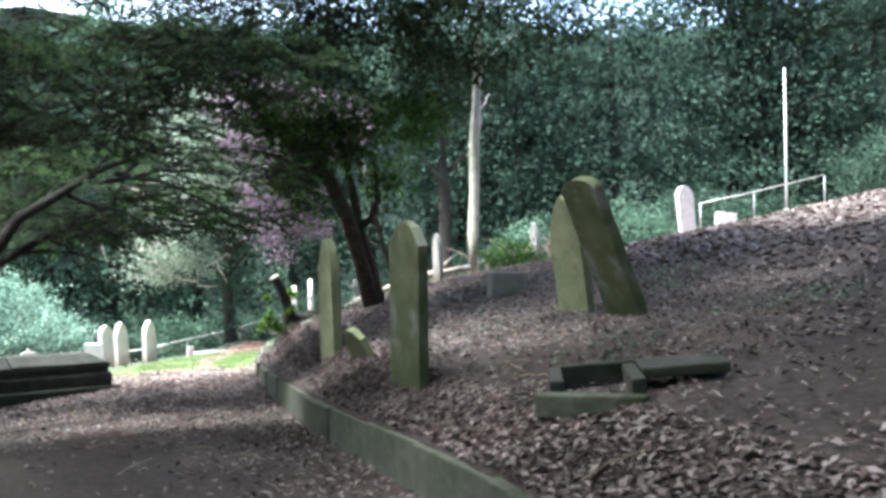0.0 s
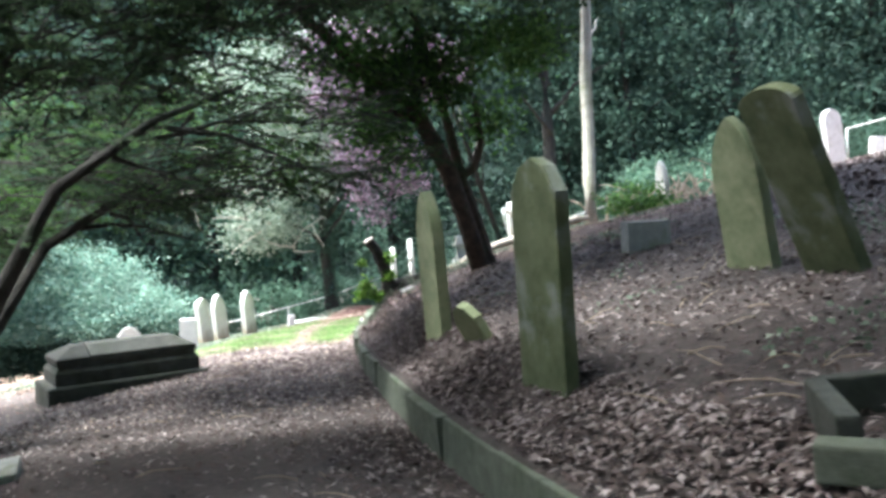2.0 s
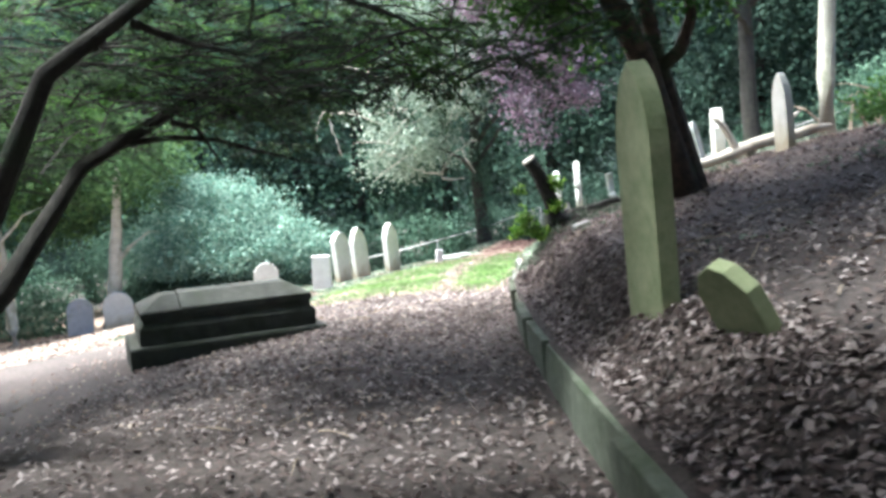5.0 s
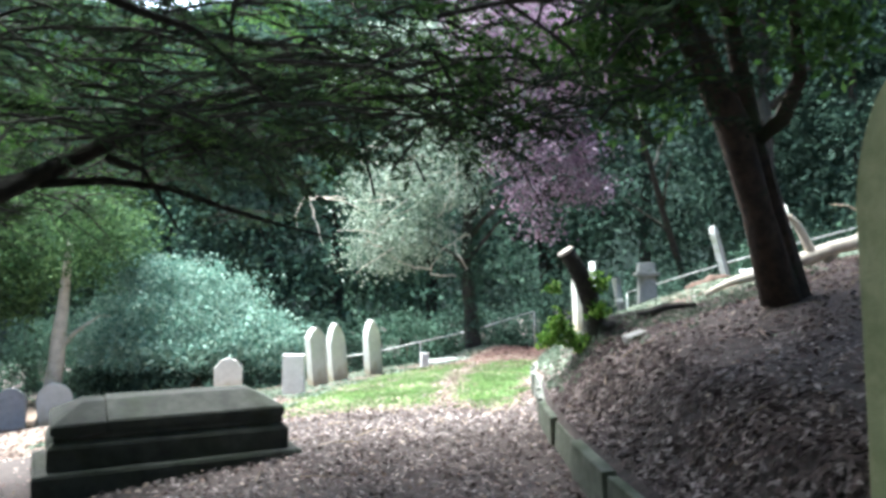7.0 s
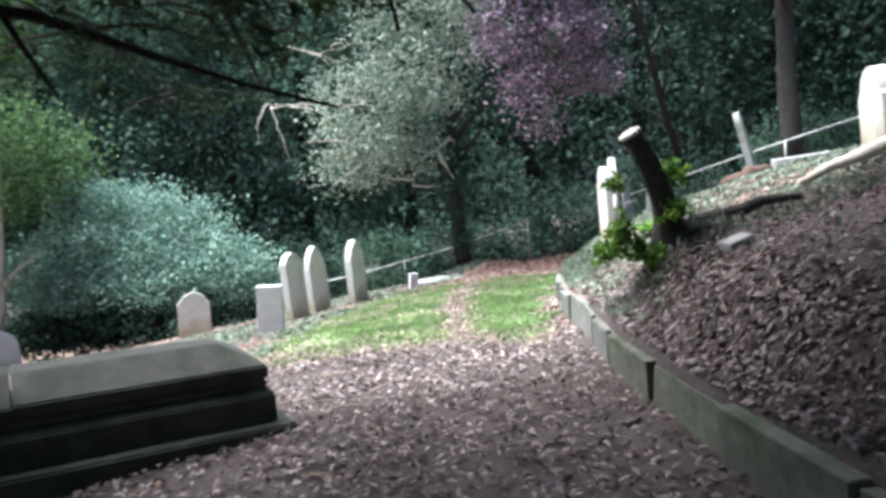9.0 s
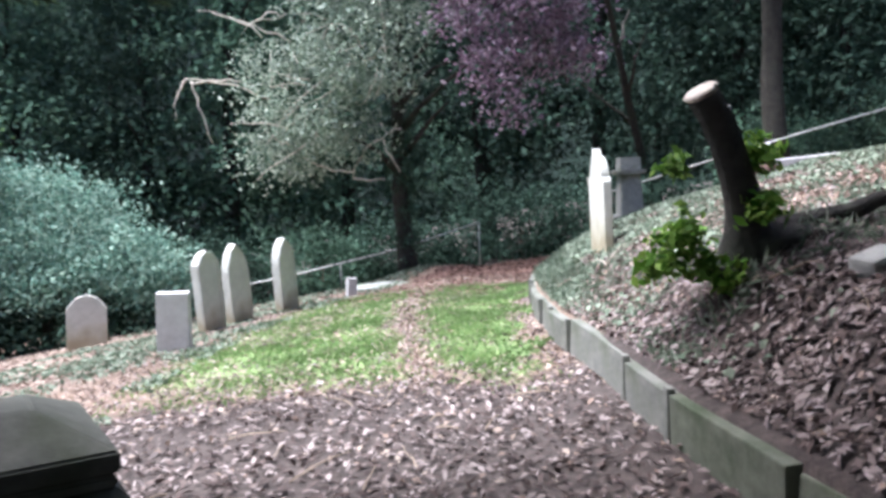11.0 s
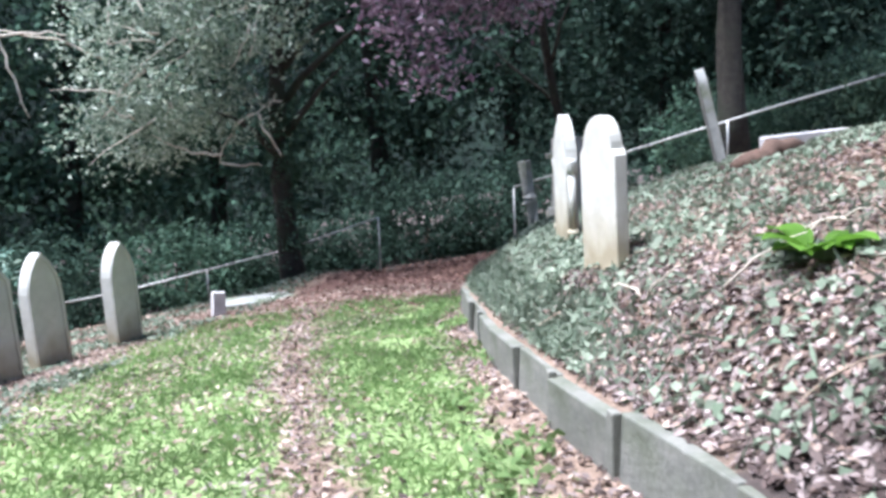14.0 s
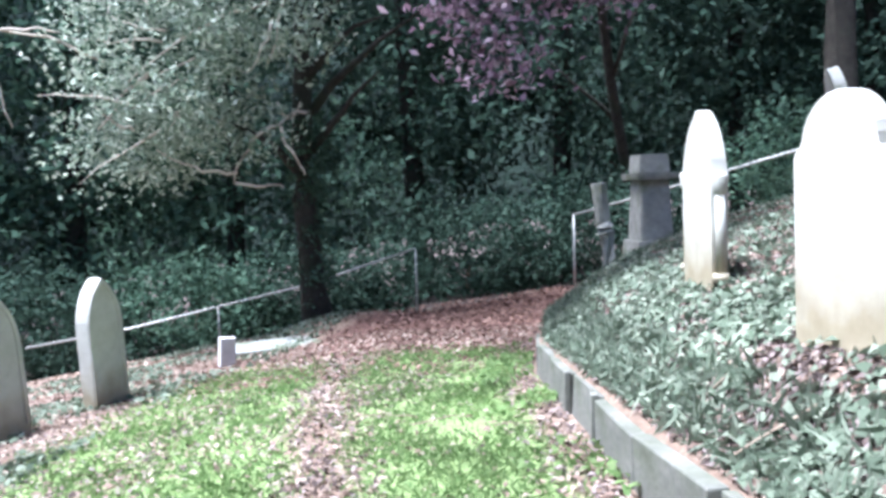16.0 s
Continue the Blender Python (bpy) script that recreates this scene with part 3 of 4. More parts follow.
def make_grave_box():
    z = land(0.85, 5.75) - 0.05
    root = tagged(empty("broken_grave_kerb", pose(0.78, 5.7, z, 2, -5, -8) @ Matrix.Scale(0.76, 4)), "broken box of dark grave kerbstones on the bank", "grave kerb")
    for n, sx, sy, sz, at in (("kerbstone", 1.25, 0.12, 0.26, (0.1, 0.42, 0.1)), ("kerbstone", 0.12, 0.75, 0.26, (-0.55, 0.05, 0.1)), ("kerbstone", 0.12, 0.8, 0.26, (0.12, -0.1, 0.1)), ("front_stone", 0.95, 0.14, 0.2, (-0.3, -0.6, 0.06)), ("cap_stone", 0.75, 0.5, 0.09, (0.55, 0.0, 0.22))):
        bm = bmesh.new()
        box(bm, sx, sy, sz, at, 0.02)
        if n == "front_stone":
            bmesh.ops.rotate(bm, cent=at, matrix=Matrix.Rotation(radians(-24), 3, "Z"), verts=bm.verts)
        worn(bm, 0.012, 4.0)
        part(n, bm, TOMB if n != "front_stone" else CONCRETE, root)


make_grave_box()


# ---- pedestal and broken column on the far bank ----
def make_pedestal():
    x, y = -2.88, 30.72
    root = tagged(empty("pedestal_monument", pose(x, y, land(x, y) - 0.05, 0, -1, 10)), "grey stone pedestal monument with a moulded cap", "monument")
    for n, w, w2, z0, z1 in (("base", 0.66, 0.62, -0.3, 0.18), ("shaft", 0.5, 0.42, 0.18, 1.05), ("cornice", 0.6, 0.64, 1.05, 1.15), ("cap", 0.46, 0.42, 1.15, 1.42)):
        bm = bmesh.new()
        lo = [bm.verts.new((sx * w / 2, sy * w / 2, z0)) for sx, sy in ((-1, -1), (1, -1), (1, 1), (-1, 1))]
        hi = [bm.verts.new((sx * w2 / 2, sy * w2 / 2, z1)) for sx, sy in ((-1, -1), (1, -1), (1, 1), (-1, 1))]
        bm.faces.new(lo[::-1])
        bm.faces.new(hi)
        for i in range(4):
            bm.faces.new((lo[i], lo[(i + 1) % 4], hi[(i + 1) % 4], hi[i]))
        bmesh.ops.bevel(bm, geom=bm.edges[:], offset=0.015, segments=2, affect="EDGES")
        part(n, bm, GREYSTONE, root)
    x, y = -3.55, 30.4
    bm = bmesh.new()
    tube(bm, [(0, 0, -0.3), (0.0, 0, 0.5), (-0.03, 0, 0.55), (-0.03, 0, 0.62), (-0.03, 0, 0.7), (-0.05, 0, 1.25)], [0.13, 0.11, 0.14, 0.14, 0.1, 0.12], 8, True, 0.3)
    ob = link_bm("broken_column", bm, GREYSTONE)
    ob.matrix_world = pose(x, y, land(x, y), 0, -4, 0)
    tagged(ob, "weathered grey broken column on the far bank", "monument")


make_pedestal()


# ---- stump with shoots ----
def make_stump():
    base = Vector((-3.42, 18.0, land(-3.42, 18.0) - 0.15))
    top = Vector((-3.73, 17.78, 0.95))
    root = tagged(empty("tree_stump"), "sawn leaning tree stump with bright green shoots", "tree stump")
    pts = curve_pts(base, top, (0.09, 0, 0), 9, 0.012)
    trunk_part(root, pts, [0.27, 0.19, 0.145, 0.125, 0.115, 0.105, 0.1, 0.1, 0.1, 0.105], DARKBARK,
               [(curve_pts(base + Vector((0.1, 0, 0.2)), base + Vector((1.15, 0.15, 0.48)), (0, 0, 0.06), 6, 0.02), [0.14, 0.1, 0.08, 0.06, 0.05, 0.04, 0.03]),
                (curve_pts(base + Vector((0.1, -0.05, 0.15)), base + Vector((0.75, -0.3, 0.12)), (0, 0, 0.06), 5, 0.02), [0.2, 0.16, 0.12, 0.1, 0.08, 0.05])])
    bm = bmesh.new()
    d = Vector((-0.45, -0.25, 0.85)).normalized()
    tube(bm, [top + d * 0.0, top + d * 0.02, top + d * 0.035], [0.1, 0.112, 0.104], 14, True, 0.15)
    part("sawn_top", bm, CUTWOOD, root, "pale sawn wood with a dark hollow")
    for i, (p, r, n) in enumerate((((-3.9, 17.8, 0.55), 0.07, 60), ((-3.38, 17.85, 0.6), 0.1, 110), ((-3.36, 17.8, 0.25), 0.1, 120), ((-3.85, 17.75, 0.2), 0.08, 50), ((-3.82, 17.85, 0.0), 0.15, 200), ((-4.0, 18.0, -0.05), 0.13, 130), ((-3.62, 17.78, -0.12), 0.11, 100))):
        crown("shoot", root, [(p, (r, r, r * 1.1))], n, 0.095, BRIGHT, 5 + i, 0.04, 6, 0.3, 0.5)


make_stump()


def make_dock():
    """A broad-leaved weed: arching leaves, each with its midrib fold, out of one crown."""
    x, y = -3.45, 20.35
    root = tagged(empty("broad_leaved_weed", pose(x, y, land(x, y))), "bright green broad-leaved weed among ivy on the bank", "weed")
    r = random.Random(27)
    for i in range(16):
        a, L, w = r.uniform(0, 6.28), r.uniform(0.2, 0.36), r.uniform(0.05, 0.085)
        d, q = Vector((math.cos(a), math.sin(a), 0)), Vector((-math.sin(a), math.cos(a), 0))
        rise = r.uniform(0.5, 1.1)
        bm = bmesh.new()
        rows = []
        for k in range(7):
            f = k / 6
            c = d * (L * f) + Vector((0, 0, 0.02 + rise * L * (f - 0.62 * f * f)))
            half = w * (0.12 + math.sin(math.pi * min(1.0, max(0.0, (f - 0.2) / 0.8))) ** 0.8) if f > 0.2 else 0.008
            half = half if k < 6 else 0.004
            rows.append([bm.verts.new(c + q * half + Vector((0, 0, half * 0.35))), bm.verts.new(c), bm.verts.new(c - q * half + Vector((0, 0, half * 0.35)))])
        for p, n in zip(rows, rows[1:]):
            for j in (0, 1):
                bm.faces.new((p[j], p[j + 1], n[j + 1], n[j]))
        part("leaf", bm, BRIGHT, root, smooth=True)


make_dock()


def make_bank_twigs():
    root = tagged(empty("dead_twigs"), "bleached dead twigs lying among ivy on the bank", "twigs")
    r = random.Random(41)
    for i in range(5):
        x, y = -3.75 + r.uniform(-0.35, 0.35), 20.9 + r.uniform(-0.5, 0.5)
        a, L = r.uniform(-1.4, 2.3), r.uniform(0.2, 0.5)
        e = (x + math.cos(a) * L, y + math.sin(a) * L)
        bm = bmesh.new()
        tube(bm, curve_pts((x, y, land(x, y) + 0.03), (e[0], e[1], land(*e) + r.uniform(0.06, 0.25)), (0, 0, 0.05), 5, 0.02, r), [0.009, 0.008, 0.007, 0.006, 0.004, 0.003], 5)
        part("twig", bm, DEADWOOD, root, smooth=True)


make_bank_twigs()


# ---- fallen log and ruined stone ----
def make_log():
    root = tagged(empty("fallen_log"), "pale bleached fallen branch lying on the bank", "log")
    zl = land(-2.0, 19.0)
    a = Vector((-2.1, 18.9, zl + 0.08))
    b = Vector((0.6, 19.6, land(0.6, 19.6) + 0.16))
    trunk_part(root, curve_pts(a, b, (0, 0, 0.1), 10, 0.03), [0.03, 0.05, 0.07, 0.09, 0.08, 0.1, 0.09, 0.1, 0.085, 0.08, 0.04], DEADWOOD,
               [(curve_pts(a.lerp(b, 0.5), a.lerp(b, 0.35) + Vector((0.05, 0, 0.75)), (0, 0, 0.1), 5, 0.02), [0.09, 0.06, 0.05, 0.05, 0.04, 0.03]),
                (curve_pts(a.lerp(b, 0.55), a.lerp(b, 0.85) + Vector((0, 0.1, 0.38)), (0, 0, 0), 5, 0.02), [0.07, 0.05, 0.04, 0.04, 0.03, 0.02])])


make_log()
headstone("shouldered", 0.7, 0.98, 0.16, (-0.98, 20.2), -4, MARBLE, "white headstone behind a fallen branch", 2, 3, group="far white headstones")


def make_red_log():
    root = tagged(empty("rotten_log"), "reddish rotten log lying on the upper bank", "log")
    a = Vector((-2.1, 25.0, land(-2.1, 25.0) + 0.08))
    b = Vector((-1.2, 25.4, land(-1.2, 25.4) + 0.07))
    trunk_part(root, curve_pts(a, b, (0, 0, 0.03), 7, 0.03), [0.06, 0.1, 0.12, 0.11, 0.12, 0.12, 0.1, 0.06], RUSTWOOD, name="log")


make_red_log()
slab_thing("grave_kerbstone", 1.3, 0.2, 0.22, pose(-0.2, 27.4, land(-0.2, 27.4) + 0.06, 0, -4, 10), PALESTONE, "pale kerbstone lying on the upper bank", "grave kerb")
slab_thing("flat_grave_slab", 1.5, 0.7, 0.12, pose(-8.6, 31.1, land(-8.6, 31.1) + 0.01, 2, -3, 12), GREYSTONE, "flat pale grave slab in the turf edge", "grave slab")


slab_thing("loose_stone", 0.24, 0.18, 0.16, pose(-2.95, 17.2, land(-2.95, 17.2) + 0.0, 4, -16, 25), GREYSTONE, "small loose grey stone beside the stump", "stone", 0.03)


# ---- handrails, posts and lamp ----
def make_rail(pts, posts, label, r=0.022, mat=None):
    root = tagged(empty("handrail"), label, "handrail")
    bm = bmesh.new()
    tube(bm, pts, [r] * len(pts), 8)
    part("rail", bm, mat or METAL, root, smooth=True)
    for p in posts:
        p = Vector(p)
        bm = bmesh.new()
        tube(bm, [(p.x, p.y, land(p.x, p.y) - 0.2), p], [r, r], 8)
        part("post", bm, mat or METAL, root, smooth=True)
    return root


make_rail([(-13.5, 33.0, -2.5), (-11.8, 33.5, -2.28), (-8.57, 34.0, -1.62), (-6.54, 34.65, -1.04)], [(-10.24, 33.8, -1.95), (-6.54, 34.65, -1.04)], "grey tubular handrail at the wood's edge")
make_rail([(-3.52, 34.0, -0.44), (-2.6, 33.0, -0.13), (-0.72, 31.6, 0.49), (1.07, 31.3, 0.98), (4.5, 30.5, 1.9)], [(-3.52, 34.0, -0.44), (0.2, 31.4, 0.75), (4.5, 30.5, 1.9)], "grey tubular handrail climbing along the upper bank")
make_rail([(9.31, 28.5, 3.17), (11.44, 29.0, 3.6), (14.27, 29.5, 4.24)], [(11.44, 29.0, 3.6), (14.27, 29.5, 4.24), (9.31, 28.5, 3.17)], "grey tubular handrail on the hilltop")


def make_pole():
    root = tagged(empty("lamp_post"), "thin grey lamp post on the hilltop", "lamp post")
    z = land(13.67, 31.3)
    bm = bmesh.new()
    tube(bm, [(13.67, 31.3, z - 0.2), (13.67, 31.3, z + 1.2), (13.66, 31.3, 8.6)], [0.06, 0.05, 0.035], 8)
    part("pole", bm, METAL, root, smooth=True)
    bm = bmesh.new()
    box(bm, 0.16, 0.16, 0.5, (13.67, 31.3, z + 0.25), 0.02)
    part("base_box", bm, PALESTONE, root)


make_pole()

# ---- trees ----


def make_yew():
    root = tagged(empty("yew_tree"), "large dark yew with low limbs arching over the path", "tree")
    b = Vector((-7.4, 10.4, land(-7.4, 10.4) - 0.2))
    r = random.Random(11)
    limbs = []
    ends = [((-5.6, 10.5, 1.9), (-3.9, 11.6, 3.0)), ((-6.7, 12.0, 1.3), (-5.0, 14.5, 2.6)), ((-8.2, 12.0, 1.8), (-9.5, 15.5, 2.6)), ((-8.6, 9.6, 2.2), (-11, 9, 3.6)), ((-6.6, 9.0, 2.4), (-4.0, 6.0, 3.9)), ((-7.0, 10.6, 3.2), (-5.5, 12.5, 5.0))]
    tips = []
    for mid, end in ends:
        p = [b + Vector((0, 0, 0.7)), b.lerp(Vector(mid), 0.55) + Vector((0, 0, 0.15)), Vector(mid), Vector(mid).lerp(Vector(end), 0.5) + Vector((0, 0, 0.15)), Vector(end)]
        limbs.append((p, [0.14, 0.1, 0.07, 0.045, 0.02]))
        for k in range(6):
            s = Vector(mid).lerp(Vector(end), 0.15 + 0.14 * k)
            e = s + Vector((r.uniform(-1.4, 1.6), r.uniform(-0.4, 2.0), r.uniform(-0.7, 0.5)))
            limbs.append((curve_pts(s, e, (0, 0, 0.12), 5, 0.04, r), [0.035, 0.028, 0.022, 0.017, 0.012, 0.006]))
            tips.append(e)
    trunk_part(root, curve_pts(b, (-7.1, 10.7, 3.2), (0.15, 0, 0), 7, 0.05, r), [0.5, 0.38, 0.32, 0.29, 0.26, 0.22, 0.18, 0.12], DARKBARK, limbs)
    low = [((-9.2, 13.2, 3.0), (3.2, 2.8, 1.2)), ((-6.0, 14.0, 2.9), (2.6, 2.4, 1.0)), ((-3.9, 14.6, 3.0), (1.8, 2.2, 0.9)), ((-7.0, 10.5, 4.2), (4.2, 3.2, 1.4)), ((-5.6, 12.3, 2.6), (1.5, 1.2, 0.7)), ((-8.0, 11.8, 2.1), (1.8, 1.4, 0.8)), ((-12, 12, 3.2), (3, 4, 1.6)), ((-5.0, 8.0, 4.2), (2.6, 2.4, 0.9))]
    low += [((-5.2, 14.2, 1.95), (2.4, 0.9, 0.35)), ((-3.2, 14.0, 2.2), (1.5, 0.9, 0.4)), ((-7.6, 14.5, 1.75), (2.0, 0.9, 0.45)), ((-9.6, 14.5, 1.7), (1.6, 0.9, 0.5))]
    low += [((-6.6, 11.5, 2.0), (1.8, 1.2, 0.55)), ((-8.8, 12.2, 1.6), (2.0, 1.2, 0.7)), ((-5.2, 13.2, 2.0), (1.4, 1.2, 0.4)), ((-9.5, 15.0, 1.8), (2.2, 1.4, 0.5))]
    low += [(tuple(t), (0.7, 0.7, 0.22)) for t in tips]
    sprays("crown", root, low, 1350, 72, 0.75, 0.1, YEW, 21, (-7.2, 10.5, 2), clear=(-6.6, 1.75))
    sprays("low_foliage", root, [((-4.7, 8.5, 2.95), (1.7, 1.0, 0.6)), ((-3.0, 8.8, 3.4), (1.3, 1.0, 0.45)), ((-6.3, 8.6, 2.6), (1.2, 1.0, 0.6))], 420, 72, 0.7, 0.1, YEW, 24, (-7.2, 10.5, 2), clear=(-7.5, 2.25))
    # sprays that look sunlit by their brighter leaf colour
    sprays("lit_foliage", root, [((-6.4, 12.6, 1.9), (1.2, 1.0, 0.5)), ((-8.6, 13.0, 2.0), (1.4, 1.0, 0.6)), ((-4.6, 13.6, 2.4), (1.2, 1.2, 0.5)), ((-8.5, 14.5, 3.4), (2.5, 1.5, 1.0)), ((-11, 13, 2.6), (2.4, 2, 1.2)), ((-5.5, 15.5, 3.4), (2.2, 1.2, 0.8))], 420, 72, 0.65, 0.1, YEWLIT, 22, (-7.2, 10.5, 2), clear=(-6.6, 1.75))


make_yew()


def make_near_yew():
    root = tagged(empty("overhanging_yew"), "dark yew spreading over the start of the path", "tree")
    b = Vector((6.5, 2.0, land(6.5, 2.0) - 0.2))
    trunk_part(root, curve_pts(b, (5.6, 3.0, 5.2), (0, 0, 0), 6, 0.06), [0.45, 0.36, 0.32, 0.28, 0.24, 0.2, 0.12], BARK,
               [(curve_pts((5.9, 2.7, 3.2), (1.5, 5.5, 3.9), (0, 0, 0.3), 6, 0.06), [0.14, 0.11, 0.09, 0.07, 0.05, 0.03, 0.02]), (curve_pts((5.8, 2.8, 3.6), (4.6, 7.5, 4.0), (0, 0, 0.3), 6, 0.06), [0.12, 0.1, 0.08, 0.06, 0.04, 0.03, 0.02]), (curve_pts((5.8, 2.8, 3.9), (-2.0, 4.0, 4.4), (0, 0, 0.4), 7, 0.06), [0.12, 0.1, 0.09, 0.07, 0.05, 0.04, 0.03, 0.02])])
    # blobs at z 6 and over are unseen, added to shade the bank and path
    sprays("crown", root, [((4.5, 7.0, 4.3), (3.0, 2.2, 0.9)), ((1.5, 5.5, 4.3), (3, 2.4, 0.8)), ((-2.0, 4.5, 4.4), (3.2, 2.6, 0.9)), ((6, 3, 5.4), (3.4, 3.4, 1.6)), ((-1, 0, 5.2), (5, 4, 1.2)), ((-3.0, 7.5, 4.6), (2.2, 2, 0.7)), ((3, 10, 6.4), (4, 3.5, 1.0)), ((-1, 10.5, 6.2), (3.5, 3.5, 0.9)), ((-3.5, 12.5, 6.0), (3.4, 3.2, 0.9)), ((6, 7, 6.4), (3.5, 3.5, 1.0))], 1600, 72, 0.85, 0.11, YEW, 23, (6, 2.5, 4))


make_near_yew()


def make_canopy():
    # added out of view, only to block light from the path and bank
    root = tagged(empty("unseen_shade_tree"), "unseen tall tree added to shade the start of the path", "tree")
    b = Vector((9.5, -1.0, land(9.5, -1.0) - 0.2))
    trunk_part(root, curve_pts(b, (8.5, 0.0, 9.0), (0, 0, 0), 6, 0.06), [0.5, 0.4, 0.36, 0.32, 0.28, 0.22, 0.12], BARK)
    crown("crown", root, [((5, 3, 7.8), (6, 6, 0.9)), ((-3, 3, 7.6), (6, 6, 0.9)), ((3, -5, 7.8), (7, 5, 1.2)), ((-7, 1, 7.2), (4, 6, 1.2)), ((2.5, 10, 7.8), (4.5, 4.0, 0.8)), ((8.5, 9, 8.4), (4, 5, 1)), ((-11, 6, 6), (3, 5, 1.8)), ((-4.5, 12.5, 7.2), (4.5, 3.0, 0.8)), ((0.5, 17.0, 8.2), (4.0, 3.0, 0.8))], 62000, 0.3, YEW, 33, 0.3, 16, 1.0, 0.55)


make_canopy()


def make_forked():
    root = tagged(empty("forked_tree"), "leaning forked tree with brown ridged bark on the bank", "tree")
    b = Vector((-1.5, 16.55, land(-1.5, 16.55) - 0.15))
    a1 = [b, Vector((-1.75, 16.35, 1.3)), Vector((-1.98, 16.1, 2.1)), Vector((-2.38, 15.9, 3.0)), Vector((-3.5, 15.3, 4.1)), Vector((-4.6, 15.0, 5.2))]
    a2 = [b + Vector((0.12, 0.03, 0.1)), Vector((-1.6, 16.5, 1.3)), Vector((-1.8, 16.3, 2.1)), Vector((-2.0, 16.1, 3.2)), Vector((-2.4, 15.9, 4.8))]
    trunk_part(root, a1, [0.2, 0.155, 0.15, 0.14, 0.1, 0.06], BARK, [
        (a2, [0.13, 0.11, 0.1, 0.08, 0.05]),
        ([Vector((-1.75, 16.3, 2.0)), Vector((-1.55, 16.2, 2.15)), Vector((-1.4, 16.1, 2.5)), Vector((-1.45, 16.0, 3.3))], [0.08, 0.08, 0.07, 0.04]),
        (curve_pts((-2.6, 15.8, 3.0), (-4.6, 14.9, 3.3), (0, 0, 0.25), 6, 0.05), [0.05, 0.045, 0.04, 0.03, 0.02, 0.015, 0.01]),
        (curve_pts((-2.9, 15.7, 3.4), (-5.2, 14.6, 4.4), (0, 0, 0.2), 6, 0.05), [0.05, 0.045, 0.04, 0.03, 0.02, 0.015, 0.01])])
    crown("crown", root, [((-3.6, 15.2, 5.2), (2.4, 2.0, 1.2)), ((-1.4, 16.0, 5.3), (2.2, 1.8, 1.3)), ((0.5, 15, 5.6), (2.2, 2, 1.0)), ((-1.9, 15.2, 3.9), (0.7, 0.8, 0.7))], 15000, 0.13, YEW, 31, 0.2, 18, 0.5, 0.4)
    # leaves above the view, added to cast shade on the bank by the stump
    crown("unseen_shade_crown", root, [((-3.4, 14.6, 7.7), (2.8, 2.2, 0.6)), ((-0.8, 15.2, 7.8), (2.6, 2.4, 0.6)), ((1.8, 14.5, 8.0), (2.4, 2.4, 0.6)), ((-4.4, 16.3, 7.9), (2.0, 1.3, 0.5)), ((-5.7, 15.7, 8.0), (1.4, 1.2, 0.4)), ((-1.6, 17.2, 8.0), (2.4, 1.2, 0.5))], 42000, 0.28, YEW, 34, 0.25, 16, 1.2, 0.55)
    # leaves round the stems, coloured as if light falls on them
    crown("lit_foliage", root, [((-2.9, 16.0, 3.1), (0.5, 0.4, 0.6)), ((-2.2, 15.6, 3.6), (1.0, 0.7, 0.5)), ((-2.7, 15.9, 2.35), (0.35, 0.3, 0.45)), ((-3.2, 15.7, 2.8), (0.5, 0.4, 0.35)), ((-1.3, 16.0, 2.9), (0.4, 0.3, 0.4)), ((-3.0, 15.5, 4.0), (1.2, 0.8, 0.6)), ((-0.9, 15.8, 4.0), (0.9, 0.7, 0.5))], 7000, 0.14, YEWLIT, 32, 0.2, 14, 0.4, 0.45)


make_forked()


def tree(at, height, r0, bark, label, blobs, count, leaf, mat, seed, lean=(0, 0), limbs=5, name="woodland_tree", group="woodland trees", clump=0.4, per=14, slim=0.5):
    x, y = at
    z = land(x, y) - 0.2
    rg = random.Random(seed)
    root = tagged(empty(name), label, "tree", group)
    top = Vector((x + lean[0], y + lean[1], z + height))
    pts = curve_pts((x, y, z), top, (rg.uniform(-0.2, 0.2), 0, 0), 8, 0.05, rg)
    ls = []
    for i in range(limbs):
        f = 0.4 + 0.5 * i / max(1, limbs)
        s = Vector((x, y, z)).lerp(top, f)
        a = rg.uniform(0, 6.28)
        e = s + Vector((math.cos(a), math.sin(a), 0.7)) * rg.uniform(1.2, 2.6)
        ls.append((curve_pts(s, e, (0, 0, 0.2), 5, 0.06, rg), [r0 * q for q in (0.4, 0.32, 0.25, 0.18, 0.12, 0.06)]))
    trunk_part(root, pts, [r0 * q for q in (1.35, 1.0, 0.92, 0.86, 0.8, 0.7, 0.58, 0.45, 0.3)], bark, ls)
    if blobs:
        crown("crown", root, blobs, count, leaf, mat, seed, clump, per, 0.35, slim)
    return root


tree((0.78, 21.0), 9.5, 0.15, PALEBARK, "slim pale-barked tree with a straight bare trunk", [((0.8, 21, 10.2), (2.4, 2.4, 1.6)), ((-0.4, 21.4, 8.6), (1.4, 1.2, 0.8))], 8000, 0.2, WOODLAND, 41, (0.3, 0), 3, "slim_tree")

